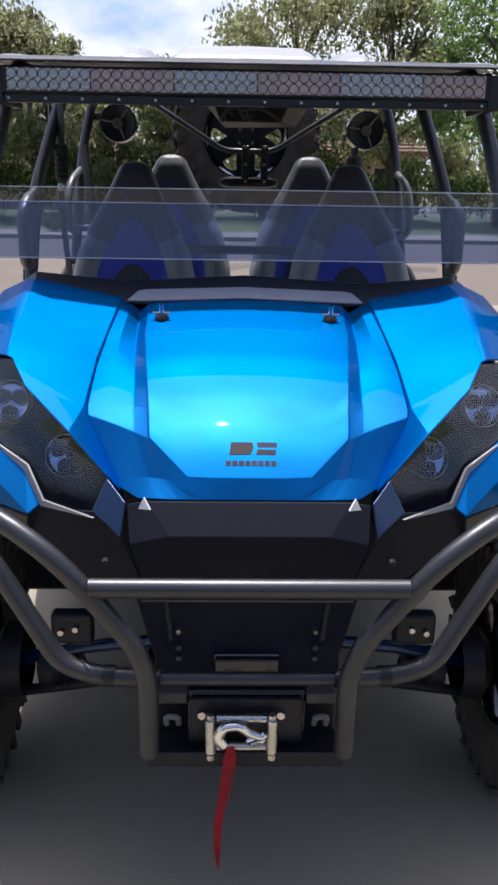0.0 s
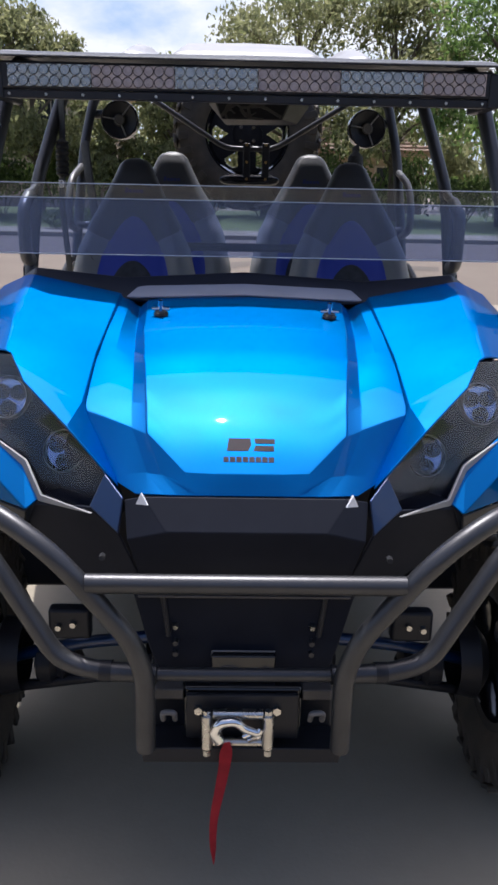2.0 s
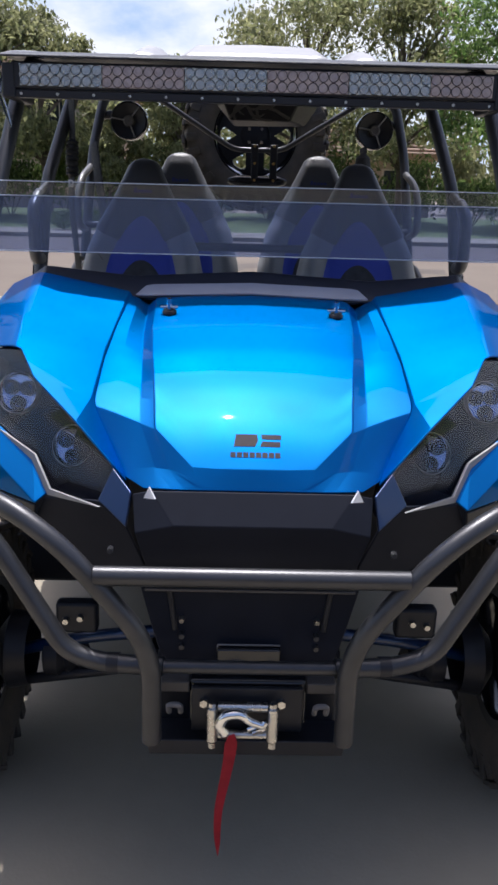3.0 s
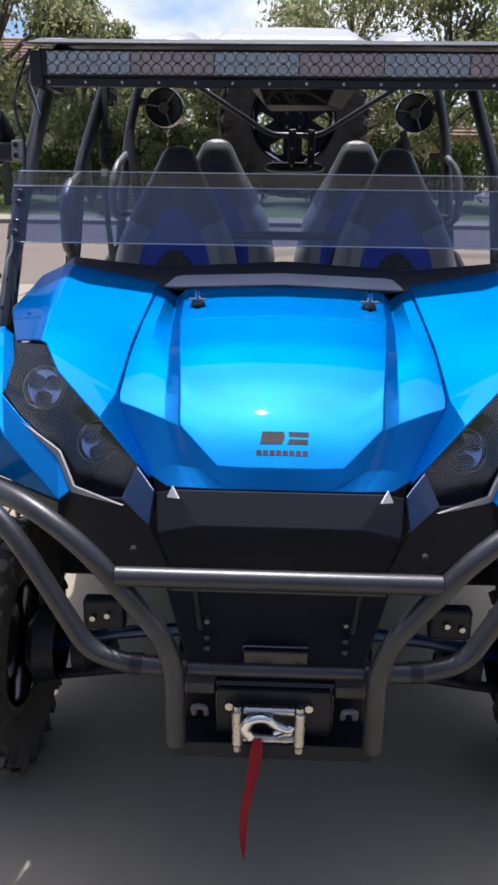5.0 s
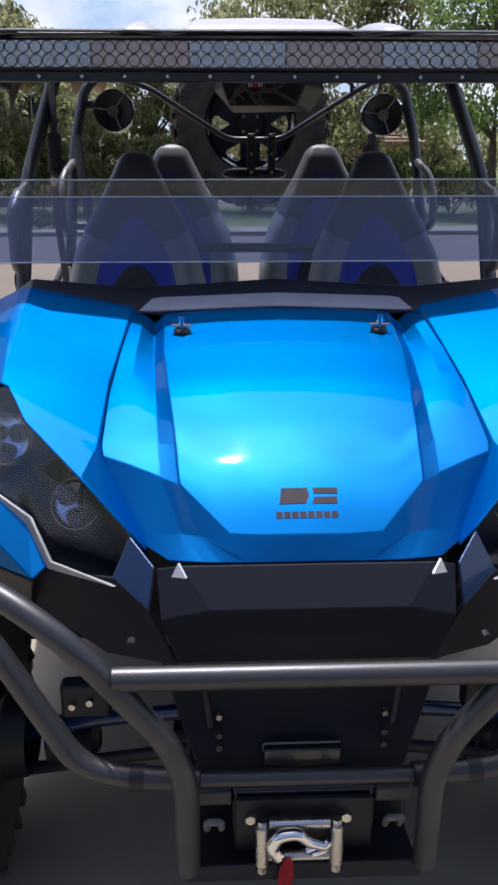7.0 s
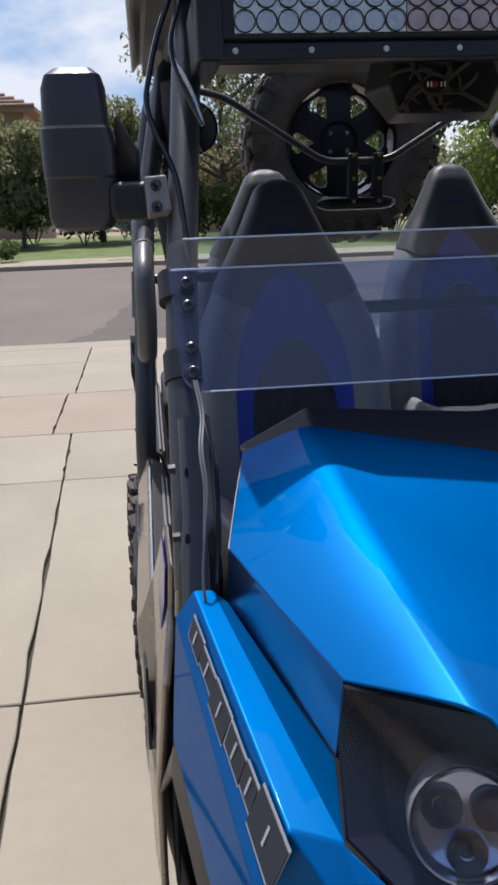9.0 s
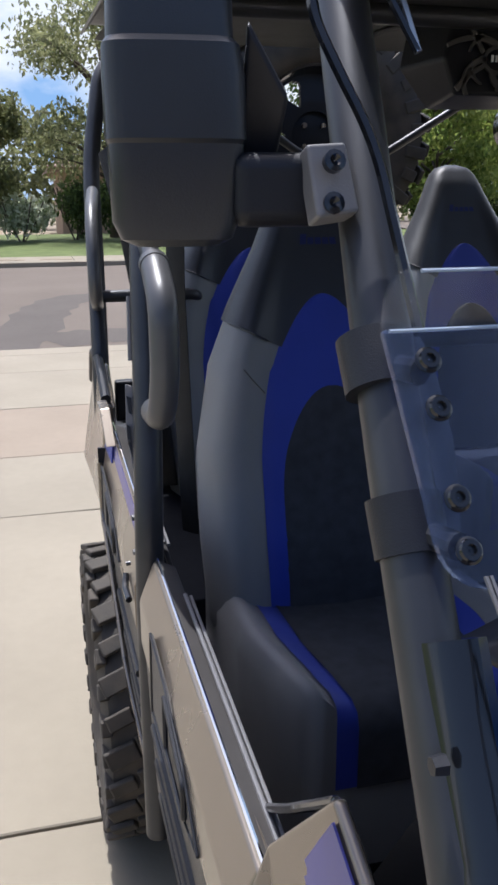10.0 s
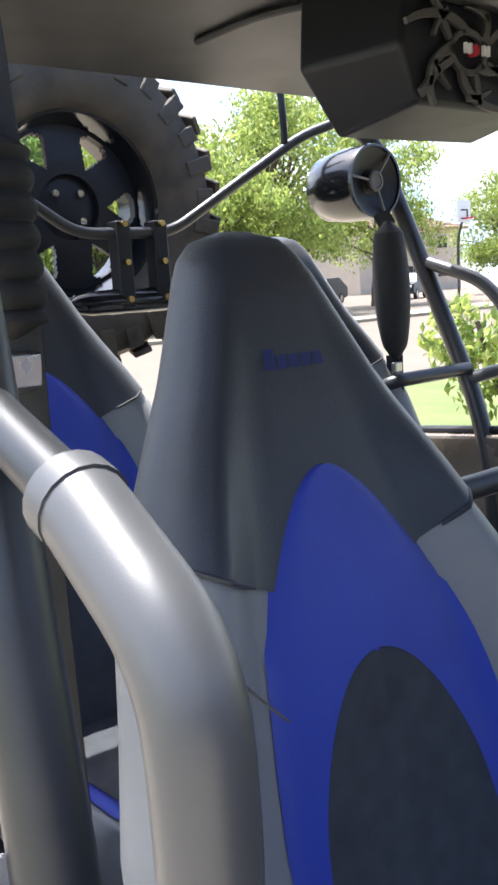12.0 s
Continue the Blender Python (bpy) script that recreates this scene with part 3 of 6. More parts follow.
P1, P5, P2, P3, P6 = (-0.552, 2.39, 1.262), (-0.324, 2.36, 1.222), (-0.505, 1.932, 1.146), (-0.466, 1.868, 1.10), (-0.342, 1.85, 1.062)
TIP, MID = (-0.276, 1.70, 0.962), (-0.356, 1.745, 1.038)
FE = [(-0.640, 2.408, 1.229), (-0.660, 2.330, 1.195), (-0.677, 2.252, 1.165), (-0.644, 2.150, 1.150), (-0.600, 2.026, 1.130)]
V0, V1 = (-0.679, 2.255, 1.098), (-0.606, 2.030, 1.050)
R0, C0, R1, C2, R2 = (-0.718, 2.251, 1.119), (-0.698, 2.245, 1.121), (-0.662, 1.956, 1.044), (-0.616, 1.950, 1.027), (-0.589, 1.861, 0.954)
GREY, F1, F2 = (-0.563, 1.897, 0.992), (-0.463, 1.812, 0.94), (-0.419, 1.755, 0.883)
OUTLINE = [(-0.505, 1.945, 1.138), (-0.466, 1.884, 1.096), (-0.412, 1.825, 1.066), (-0.356, 1.762, 1.036), (-0.276, 1.712, 0.956), (-0.25, 1.668, 0.872), (-0.42, 1.764, 0.886), (-0.463, 1.822, 0.942), (-0.561, 1.897, 0.995), (-0.612, 1.956, 1.028), (-0.606, 2.01, 1.08), (-0.600, 2.022, 1.126)]
LN = Vector((-0.46, -0.79, 0.40)).normalized()
for side in SIDES:
    m = side
    # the outer facet bulges a little, so that its gloss fades from the crease
    outer, quads, NV = [], [], 8
    for i in range(5):
        top = Vector(P1).lerp(Vector(P2), i / 4)
        for j in range(NV + 1):
            v = j / NV
            p = top.lerp(Vector(FE[i]), v) + Vector((-0.39, -0.26, 0.88)) * 0.05 * (top - Vector(FE[i])).length * math.sin(math.pi * v ** 0.5)
            outer.append(tuple(p))
    base = 11
    for i in range(4):
        for j in range(NV):
            a = base + i * (NV + 1) + j
            quads.append((a, a + NV + 1, a + NV + 2, a + 1))
    a0, a4 = base, base + 4 * (NV + 1)
    fender = part("front_fender", plate([P5, P3, P6, TIP, MID, (-0.326, 2.30, 1.207), (-0.3435, 2.05, 1.124), (-0.30, 2.36, 1.185), (-0.315, 2.05, 1.08), (-0.312, 1.85, 1.02), (-0.25, 1.70, 0.93)] + outer,
                                        [(a0, 0, 5), (a0, 5, 6), (a0, 6, a0 + NV + 1), (a0 + NV + 1, 6, a0 + 2 * NV + 2), (a0 + 2 * NV + 2, 6, a0 + 3 * NV + 3), (a0 + 3 * NV + 3, 6, a4), (a4, 6, 2, 1), (1, 2, 4), (4, 2, 3), (0, 7, 5), (5, 7, 8, 6), (6, 8, 9, 2), (2, 9, 10, 3)] + quads, 0.005, m),
                  BLUE, car, "glossy candy blue front fender", bevel=0.007, angle=21)
    # the inner face below the edge is set darker blue than the fender
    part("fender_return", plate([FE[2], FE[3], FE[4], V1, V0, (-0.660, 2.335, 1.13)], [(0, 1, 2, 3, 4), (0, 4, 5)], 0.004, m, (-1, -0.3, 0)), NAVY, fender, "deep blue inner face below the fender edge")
    part("fender_back", plate([FE[0], FE[1], FE[2], (-0.660, 2.335, 1.12), (-0.650, 2.42, 1.10)], [(0, 1, 2, 3, 4)], 0.004, m, (-1, 0.2, 0)), GREYP, fender, "grey inner face behind the fender")
    part("fender_liner", plate([(-0.64, 2.46, 1.13), (-0.66, 2.30, 1.06), (-0.58, 2.05, 1.01), (-0.55, 2.0, 0.86), (-0.62, 2.4, 0.88), (-0.70, 2.55, 0.9), (-0.25, 1.8, 0.9), (-0.25, 2.5, 0.9)], [(0, 1, 4, 5), (1, 2, 3, 4), (3, 4, 7, 6)], 0.006, m), BLACK, car, "black inner fender liner")
    # headlamp bucket under a clear cover
    cen = sum((Vector(p) for p in OUTLINE), Vector()) / len(OUTLINE)
    floor_ = []
    for p in OUTLINE:
        p = Vector(p)
        q = cen + (p - cen) * 0.86
        floor_.append(tuple(q - LN * lerp([(-0.60, 0.04), (-0.52, 0.045), (-0.38, 0.085), (-0.25, 0.06)], q.x)))
    nO = len(OUTLINE)
    bucket = part("headlamp_surround", plate(OUTLINE + floor_, [(i, (i + 1) % nO, nO + (i + 1) % nO, nO + i) for i in range(nO)] + [(nO + 0, nO + 1, nO + 8, nO + 9, nO + 10, nO + 11), (nO + 1, nO + 2, nO + 7, nO + 8), (nO + 2, nO + 3, nO + 6, nO + 7), (nO + 3, nO + 4, nO + 5, nO + 6)], 0.004, m, tuple(LN)), NOSEBLK, car, "black headlamp surround", angle=30)
    for c, r in (((-0.386, 1.850, 0.952), 0.044), ((-0.519, 1.936, 1.046), 0.046)):
        ax = Vector((-0.22 if not m else 0.22, -0.90, 0.36)).normalized()
        c = Vector(sx(m, [c])[0]) + ax * 0.006
        lamp = part("headlight", lathe([(r * 1.02, -0.06), (r * 1.05, -0.004), (r * 1.02, 0.0), (r * 0.97, -0.004)], c, ax, 32), GREYP, car, "round three cell headlight")
        part("reflector", lathe([(r * 0.98, -0.002), (r * 0.86, -0.010), (r * 0.45, -0.013), (0.001, -0.014)], c, ax, 28), CHROME, lamp, "bright reflector web")
        q = ax.to_track_quat("Z", "Y")
        for a in range(3):
            o = c + q @ Vector((math.cos(a * 2.094 - 1.57) * r * 0.50, math.sin(a * 2.094 - 1.57) * r * 0.50, -0.010))
            part("lamp_cell", lathe([(r * 0.38, -0.004), (r * 0.37, 0.004), (r * 0.32, 0.002), (r * 0.15, -0.002), (0.0005, 0.004)], o, ax, 18), GLOSSBLK, lamp, "dark lamp cell")
        part("lens", lathe([(r, 0.0), (r * 0.85, 0.006), (r * 0.5, 0.010), (0.001, 0.011)], c, ax, 28), LENS, lamp, "clear domed lens").visible_shadow = False
    over = [tuple(Vector(p) + LN * 0.002) for p in OUTLINE] + [tuple(cen + LN * 0.012)]
    part("headlamp_cover", plate(over, [(i, (i + 1) % nO, nO) for i in range(nO)], 0.002, m, tuple(LN)), COVER, bucket, "smoked clear headlamp cover", angle=60).visible_shadow = False
    # blade panel below the headlamps
    B1, B2 = (-0.740, 2.255, 1.085), (-0.692, 1.930, 0.995)
    part("lower_fender", plate([R0, C0, V0, V1, C2, R1, GREY, F1, F2, R2, (-0.445, 1.735, 0.865), (-0.650, 1.905, 0.862), (-0.706, 2.0, 0.820), (-0.752, 2.26, 0.925), B1, B2],
                               [(0, 1, 4, 5), (1, 2, 3, 4), (4, 6, 9), (5, 4, 9), (6, 7, 10, 9), (7, 8, 10), (5, 9, 11, 15), (9, 10, 11), (0, 5, 15, 14), (14, 15, 12, 13), (15, 11, 12)], 0.006, m),
         BLUE, car, "candy blue blade panel under the headlights", bevel=0.005, angle=12)
    part("fender_trim", plate([(-0.564, 1.890, 0.984), (-0.464, 1.806, 0.934), (-0.421, 1.748, 0.878), (-0.30, 1.655, 0.89), (-0.415, 1.742, 0.893), (-0.456, 1.80, 0.948)], [(0, 1, 5), (1, 2, 4, 5), (2, 3, 4)], 0.005, m), SILVERP, car, "silver grey edge strip")
    # one dark stepped mark along the blade, outlined in silver, with silver dashes in it
    ta, tb = Vector(R0).lerp(Vector(R1), 0.10), Vector(R0).lerp(Vector(R1), 1.06)
    ba, bb = Vector(B1).lerp(Vector(B2), 0.13), Vector(B1).lerp(Vector(B2), 1.0)
    film = lambda u, w, lift: tuple(ta.lerp(tb, u).lerp(ba.lerp(bb, u), w) + Vector((-0.0022, -0.001, 0.0022)) * lift)
    STEPS = ((0.0, 0.155, 0.20, 0.66), (0.155, 0.32, 0.24, 0.60), (0.32, 0.50, 0.20, 0.72), (0.50, 0.665, 0.22, 0.64), (0.665, 0.775, 0.18, 0.60), (0.775, 1.0, 0.06, 0.70))
    for n, (u0, u1, w0, w1) in enumerate(STEPS):
        sl = 0.022
        mark = part("decal_block", plate([film(u0, w0, 1.2), film(u1, w0, 1.2), film(u1 + sl, w1, 1.2), film(u0 + sl, w1, 1.2)], [(0, 1, 2, 3)], 0.001, m, (-1, 0, 0.3)), SILVERP, car, "silver decal outline")
        d, e = (0.001 if n % 3 else 0.010), 0.045
        part("decal_fill", plate([film(u0 + d, w0 + e, 1.6), film(u1 - 0.002, w0 + e, 1.6), film(u1 + sl - 0.002, w1 - e, 1.6), film(u0 + sl + d, w1 - e, 1.6)], [(0, 1, 2, 3)], 0.001, m, (-1, 0, 0.3)), BLACK, mark, "black decal fill")
        um, wm = (u0 + u1) / 2, (w0 + w1) / 2
        part("decal_dash", plate([film(um, wm - 0.13, 2.0), film(um + 0.012, wm - 0.13, 2.0), film(um + 0.024, wm + 0.12, 2.0), film(um + 0.012, wm + 0.12, 2.0)], [(0, 1, 2, 3)], 0.001, m, (-1, 0, 0.3)), SILVERP, mark, "silver dash")
    # wheel arch flare
    part("arch_flare", plate([(-0.648, 1.903, 0.858), (-0.445, 1.735, 0.86), (-0.46, 1.77, 0.79), (-0.652, 1.91, 0.785), (-0.712, 2.0, 0.76), (-0.704, 2.0, 0.816), (-0.758, 2.28, 0.86), (-0.750, 2.262, 0.921), (-0.78, 2.42, 0.72), (-0.765, 2.44, 0.72)],
                             [(0, 1, 2, 3), (0, 3, 4, 5), (5, 4, 6, 7), (7, 6, 8, 9)], 0.006, m, (-1, -0.4, 0.2)), BLACK, car, "black plastic wheel arch flare", bevel=0.004)
    # side of the nose, down to the floor
    part("side_panel", plate([(-0.746, 2.455, 1.122), (-0.744, 2.39, 1.088), (-0.748, 2.385, 1.03), (-0.762, 2.31, 0.96), (-0.781, 2.42, 0.72), (-0.786, 2.46, 0.5), (-0.795, 2.555, 0.5), (-0.795, 2.555, 0.93), (-0.768, 2.555, 1.00)], [(0, 1, 2, 8), (2, 3, 4, 7, 8), (4, 5, 6, 7)], 0.012, m, (-1, 0, 0.2)), DOORM, car, "satin grey front side panel", bevel=0.006, angle=40)
    part("panel_inlay", plate([(-0.7505, 2.445, 1.110), (-0.7485, 2.398, 1.084), (-0.7525, 2.393, 1.035), (-0.760, 2.40, 0.985), (-0.7575, 2.49, 1.035)], [(0, 1, 2, 3, 4)], 0.002, m, (-1, 0, 0.2)), STRIPE, car, "violet blue inlay on the side panel")
    part("panel_slot", plate([(-0.788, 2.500, 0.905), (-0.786, 2.478, 0.89), (-0.788, 2.455, 0.77), (-0.791, 2.475, 0.755), (-0.793, 2.500, 0.80)], [(0, 1, 2, 3, 4)], 0.004, m, (-1, 0, 0.1)), BLACK, car, "dark slot in the side panel")
    part("arch_panel", plate([(-0.736, 2.27, 1.06), (-0.744, 2.27, 0.97), (-0.76, 2.44, 0.72), (-0.765, 2.47, 0.5), (-0.755, 2.47, 0.75), (-0.74, 2.47, 0.95), (-0.735, 2.40, 1.05)], [(0, 1, 2, 3, 4, 5, 6)], 0.01, m, (-1, 0, 0.2)), BLACK, car, "black panel behind the wheel arch", bevel=0.004)

# black cowl behind the hood
bm = plate([(-0.640, 2.46, 1.222), (-0.555, 2.425, 1.278), (-0.32, 2.44, 1.254), (0, 2.45, 1.272), (0.32, 2.44, 1.254), (0.555, 2.425, 1.278), (0.640, 2.46, 1.222),
            (0.630, 2.415, 1.224), (0.552, 2.385, 1.255), (0.315, 2.36, 1.208), (0, 2.36, 1.19), (-0.315, 2.36, 1.208), (-0.552, 2.385, 1.255), (-0.630, 2.415, 1.224),
            (-0.61, 2.60, 1.13), (-0.4, 2.66, 1.16), (0, 2.68, 1.20), (0.4, 2.66, 1.16), (0.61, 2.60, 1.13)],
           [(0, 1, 12, 13), (1, 2, 11, 12), (2, 3, 10, 11), (3, 4, 9, 10), (4, 5, 8, 9), (5, 6, 7, 8), (0, 14, 15, 1), (1, 15, 2), (2, 15, 16, 3), (3, 16, 17, 4), (4, 17, 5), (5, 17, 18, 6)], 0.01)
part("cowl", bm, BLACK, car, "black plastic cowl", bevel=0.006)
part("dashboard", box(-0.40, 0.62, 2.50, 2.76, 0.72, 1.16), BLACK, car, "black dashboard", bevel=0.03)

# nose below the hood
part("front_grille", plate([(-0.197, 1.634, 0.935), (0.197, 1.634, 0.935), (0.235, 1.655, 0.920), (0.225, 1.60, 0.86), (0.205, 1.64, 0.76), (-0.205, 1.64, 0.76), (-0.225, 1.60, 0.86), (-0.235, 1.655, 0.920), (-0.15, 1.59, 0.88), (0.15, 1.59, 0.88)],
                           [(0, 1, 9, 8), (1, 2, 3, 9), (8, 9, 3, 4, 5, 6), (0, 8, 6, 7)], 0.008), NOSEBLK, car, "smooth black front grille panel", bevel=0.012)
for k in SIDES:
    part("nose_panel", plate([(-0.236, 1.642, 0.928), (-0.278, 1.70, 0.956), (-0.305, 1.668, 0.90), (-0.245, 1.628, 0.86)], [(0, 1, 2, 3)], 0.006, k), NAVY, car, "dark blue nose corner panel", bevel=0.004)
    part("nose_cheek", plate([(-0.245, 1.632, 0.858), (-0.305, 1.672, 0.897), (-0.43, 1.75, 0.872), (-0.46, 1.775, 0.80), (-0.33, 1.74, 0.72), (-0.205, 1.65, 0.75)], [(0, 1, 2, 3, 4, 5)], 0.006, k), NOSEBLK, car, "black plastic nose cheek", bevel=0.004)
    part("reflector", plate(sx(k, [(-0.197, 1.606, 0.952), (-0.207, 1.606, 0.93), (-0.185, 1.60, 0.93)]), [(0, 1, 2)], 0.006), WHITEP, car, "small white triangular reflector")
part("front_plate", plate([(-0.24, 1.69, 0.76), (0.24, 1.69, 0.76), (0.20, 1.685, 0.60), (-0.20, 1.685, 0.60), (0.17, 1.66, 0.52), (-0.17, 1.66, 0.52)], [(0, 1, 2, 3), (3, 2, 4, 5)], 0.01), NOSEBLK, car, "black lower front plate", bevel=0.004)
for x in (-0.14, 0.14):
    part("bolt", cyl((x, 1.69, 0.634), (x, 1.672, 0.634), 0.007, 0.005, 12), STEEL, car, "zinc bolt head")
    for z in (0.60, 0.575):
        part("bolt", cyl((x, 1.685, z), (x, 1.668, z), 0.007, 0.006, 6), TUBE, car, "dark bolt head")
    part("plate_rib", tube([(x * 1.22, 1.69, 0.74), (x * 1.10, 1.684, 0.61)], 0.006, 0, 8), BLACK, car)
part("plate_ledge", box(-0.225, 0.225, 1.665, 1.69, 0.742, 0.752), DGREY, car, "dark grey ledge under the grille", bevel=0.002)
part("plate_ledge", box(-0.215, 0.215, 1.675, 1.69, 0.70, 0.706), DGREY, car, bevel=0.002)
part("slot_trim", tube([(-0.065, 1.672, 0.566), (-0.065, 1.668, 0.584), (0.065, 1.668, 0.584)], 0.002, 0.005, 8), GREYP, car)
part("slot_trim", tube([(-0.065, 1.655, 0.528), (0.065, 1.655, 0.528)], 0.002, 0.005, 8), GREYP, car)
part("slot_box", box(-0.066, 0.066, 1.655, 1.68, 0.53, 0.58), GLOSSBLK, car, "black recessed box over the winch", bevel=0.004)
for x in (-0.15, 0.15):
    part("tow_point", tube([(x - 0.012, 1.62, 0.455), (x - 0.012, 1.60, 0.485), (x + 0.012, 1.60, 0.485), (x + 0.012, 1.62, 0.455)], 0.006, 0.015, 8), GREYP, car, "steel tow loop")
    part("tow_bracket", box(x - 0.03, x + 0.03, 1.62, 1.66, 0.50, 0.525), DGREY, car, "grey bracket above the tow loop", bevel=0.004)

# front bumper
bumper = part("front_bumper", tube([(-0.292, 1.535, 0.812), (0.292, 1.535, 0.812)], 0.0185, 0, 20), TUBE, car, "satin black tubular front bumper")
bumper.location.z = -0.009
for k in SIDES:
    part("bumper_tube", tube(sx(k, [(-0.69, 1.88, 0.84), (-0.655, 1.72, 0.945), (-0.45, 1.575, 0.928), (-0.345, 1.535, 0.865), (-0.215, 1.54, 0.695), (-0.190, 1.545, 0.62), (-0.192, 1.56, 0.44)]), 0.0195, 0.06, 20), TUBE, bumper, "satin black bent tube")
    part("bumper_tube", tube(sx(k, [(-0.655, 1.745, 0.93), (-0.51, 1.64, 0.845), (-0.365, 1.60, 0.615), (-0.29, 1.595, 0.592), (-0.17, 1.585, 0.592)]), 0.0195, 0.07, 20), TUBE, bumper, "satin black bent tube")
    part("clamp_band", tube(sx(k, [(-0.282, 1.595, 0.592), (-0.258, 1.594, 0.592)]), 0.0215, 0, 20), BLACK, bumper, "black band")
    part("weld_bolt", cyl(sx(k, [(-0.27, 1.60, 0.838)])[0], sx(k, [(-0.27, 1.585, 0.838)])[0], 0.006, None, 6), TUBE, bumper, "small dark bolt")
part("cross_tube", tube([(-0.17, 1.585, 0.592), (0.17, 1.585, 0.592)], 0.0135, 0, 16), TUBE, bumper)
# winch
winch = part("winch", box(-0.12, 0.12, 1.62, 1.70, 0.42, 0.53), GLOSSBLK, car, "black winch behind a steel roller fairlead", bevel=0.01)
part("fairlead_plate", box(-0.115, 0.112, 1.605, 1.617, 0.42, 0.522), BLACK, winch, bevel=0.003)
for x in (-0.072, 0.05):
    part("roller", cyl((x, 1.578, 0.42), (x, 1.578, 0.495), 0.0115, None, 20), STEEL, winch, "bright steel roller")
    for z in (0.408, 0.50):
        part("roller_end", cyl((x, 1.578, z - 0.006), (x, 1.578, z + 0.006), 0.008, None, 6), STEEL, winch)
for z in (0.425, 0.49):
    part("roller", cyl((-0.06, 1.588, z), (0.04, 1.588, z), 0.010, None, 20), STEEL, winch, "bright steel roller")
for x in (-0.09, 0.068):
    part("bolt", cyl((x, 1.61, 0.49), (x, 1.595, 0.49), 0.009, None, 6), STEEL, winch)
bm = tube([(-0.046, 1.565, 0.445), (-0.058, 1.563, 0.462), (-0.047, 1.562, 0.488), (-0.015, 1.562, 0.492), (0.0, 1.564, 0.474), (0.03, 1.566, 0.462), (0.036, 1.568, 0.47)], lambda s: 0.0115 - 0.004 * s, 0.02, 14)
part("hook", bm, CHROME, winch, "forged chrome winch hook")
part("hook_clevis", tube([(0.0, 1.568, 0.452), (0.03, 1.57, 0.466), (0.034, 1.57, 0.45), (0.01, 1.568, 0.443)], 0.005, 0.01, 10), CHROME, winch)
bm = grid(lambda u, v: (-0.032 + lerp([(0, 0), (0.3, -0.012), (0.6, -0.02), (1, -0.026)], v) + (u - 0.5) * lerp([(0, 0.012), (0.08, 0.026), (0.5, 0.018), (0.85, 0.013), (1, 0.002)], v) + 0.004 * math.sin(v * 7),
                           1.552 + 0.008 * math.sin(v * 5 + u), 0.448 - 0.29 * v), 4, 30)
bmesh.ops.solidify(bm, geom=bm.faces[:], thickness=0.003)
part("strap", bm, RED, winch, "red webbing pull strap")
part("skid_plate", plate([(-0.205, 1.58, 0.42), (0.20, 1.58, 0.42), (0.195, 1.585, 0.385), (-0.20, 1.585, 0.385), (0.20, 2.0, 0.33), (-0.20, 2.0, 0.33)], [(0, 1, 2, 3), (3, 2, 4, 5)], 0.006), BLACK, car, "black bent skid plate", bevel=0.003)
part("chassis", box(-0.20, 0.20, 1.72, 4.6, 0.33, 0.50), BLACK, car, "black underbody", bevel=0.01)
part("firewall", plate([(-0.64, 2.50, 1.12), (0.64, 2.50, 1.12), (0.70, 2.40, 0.36), (-0.70, 2.40, 0.36)], [(0, 1, 2, 3)], 0.02), BLACK, car, "black firewall")
part("nose_floor", box(-0.24, 0.24, 2.0, 2.56, 0.34, 0.37), BLACK, car, "black nose floor plate")
part("underfloor", box(-0.74, 0.74, 2.45, 3.95, 0.32, 0.40), BLACK, car, "black floor pan", bevel=0.02)


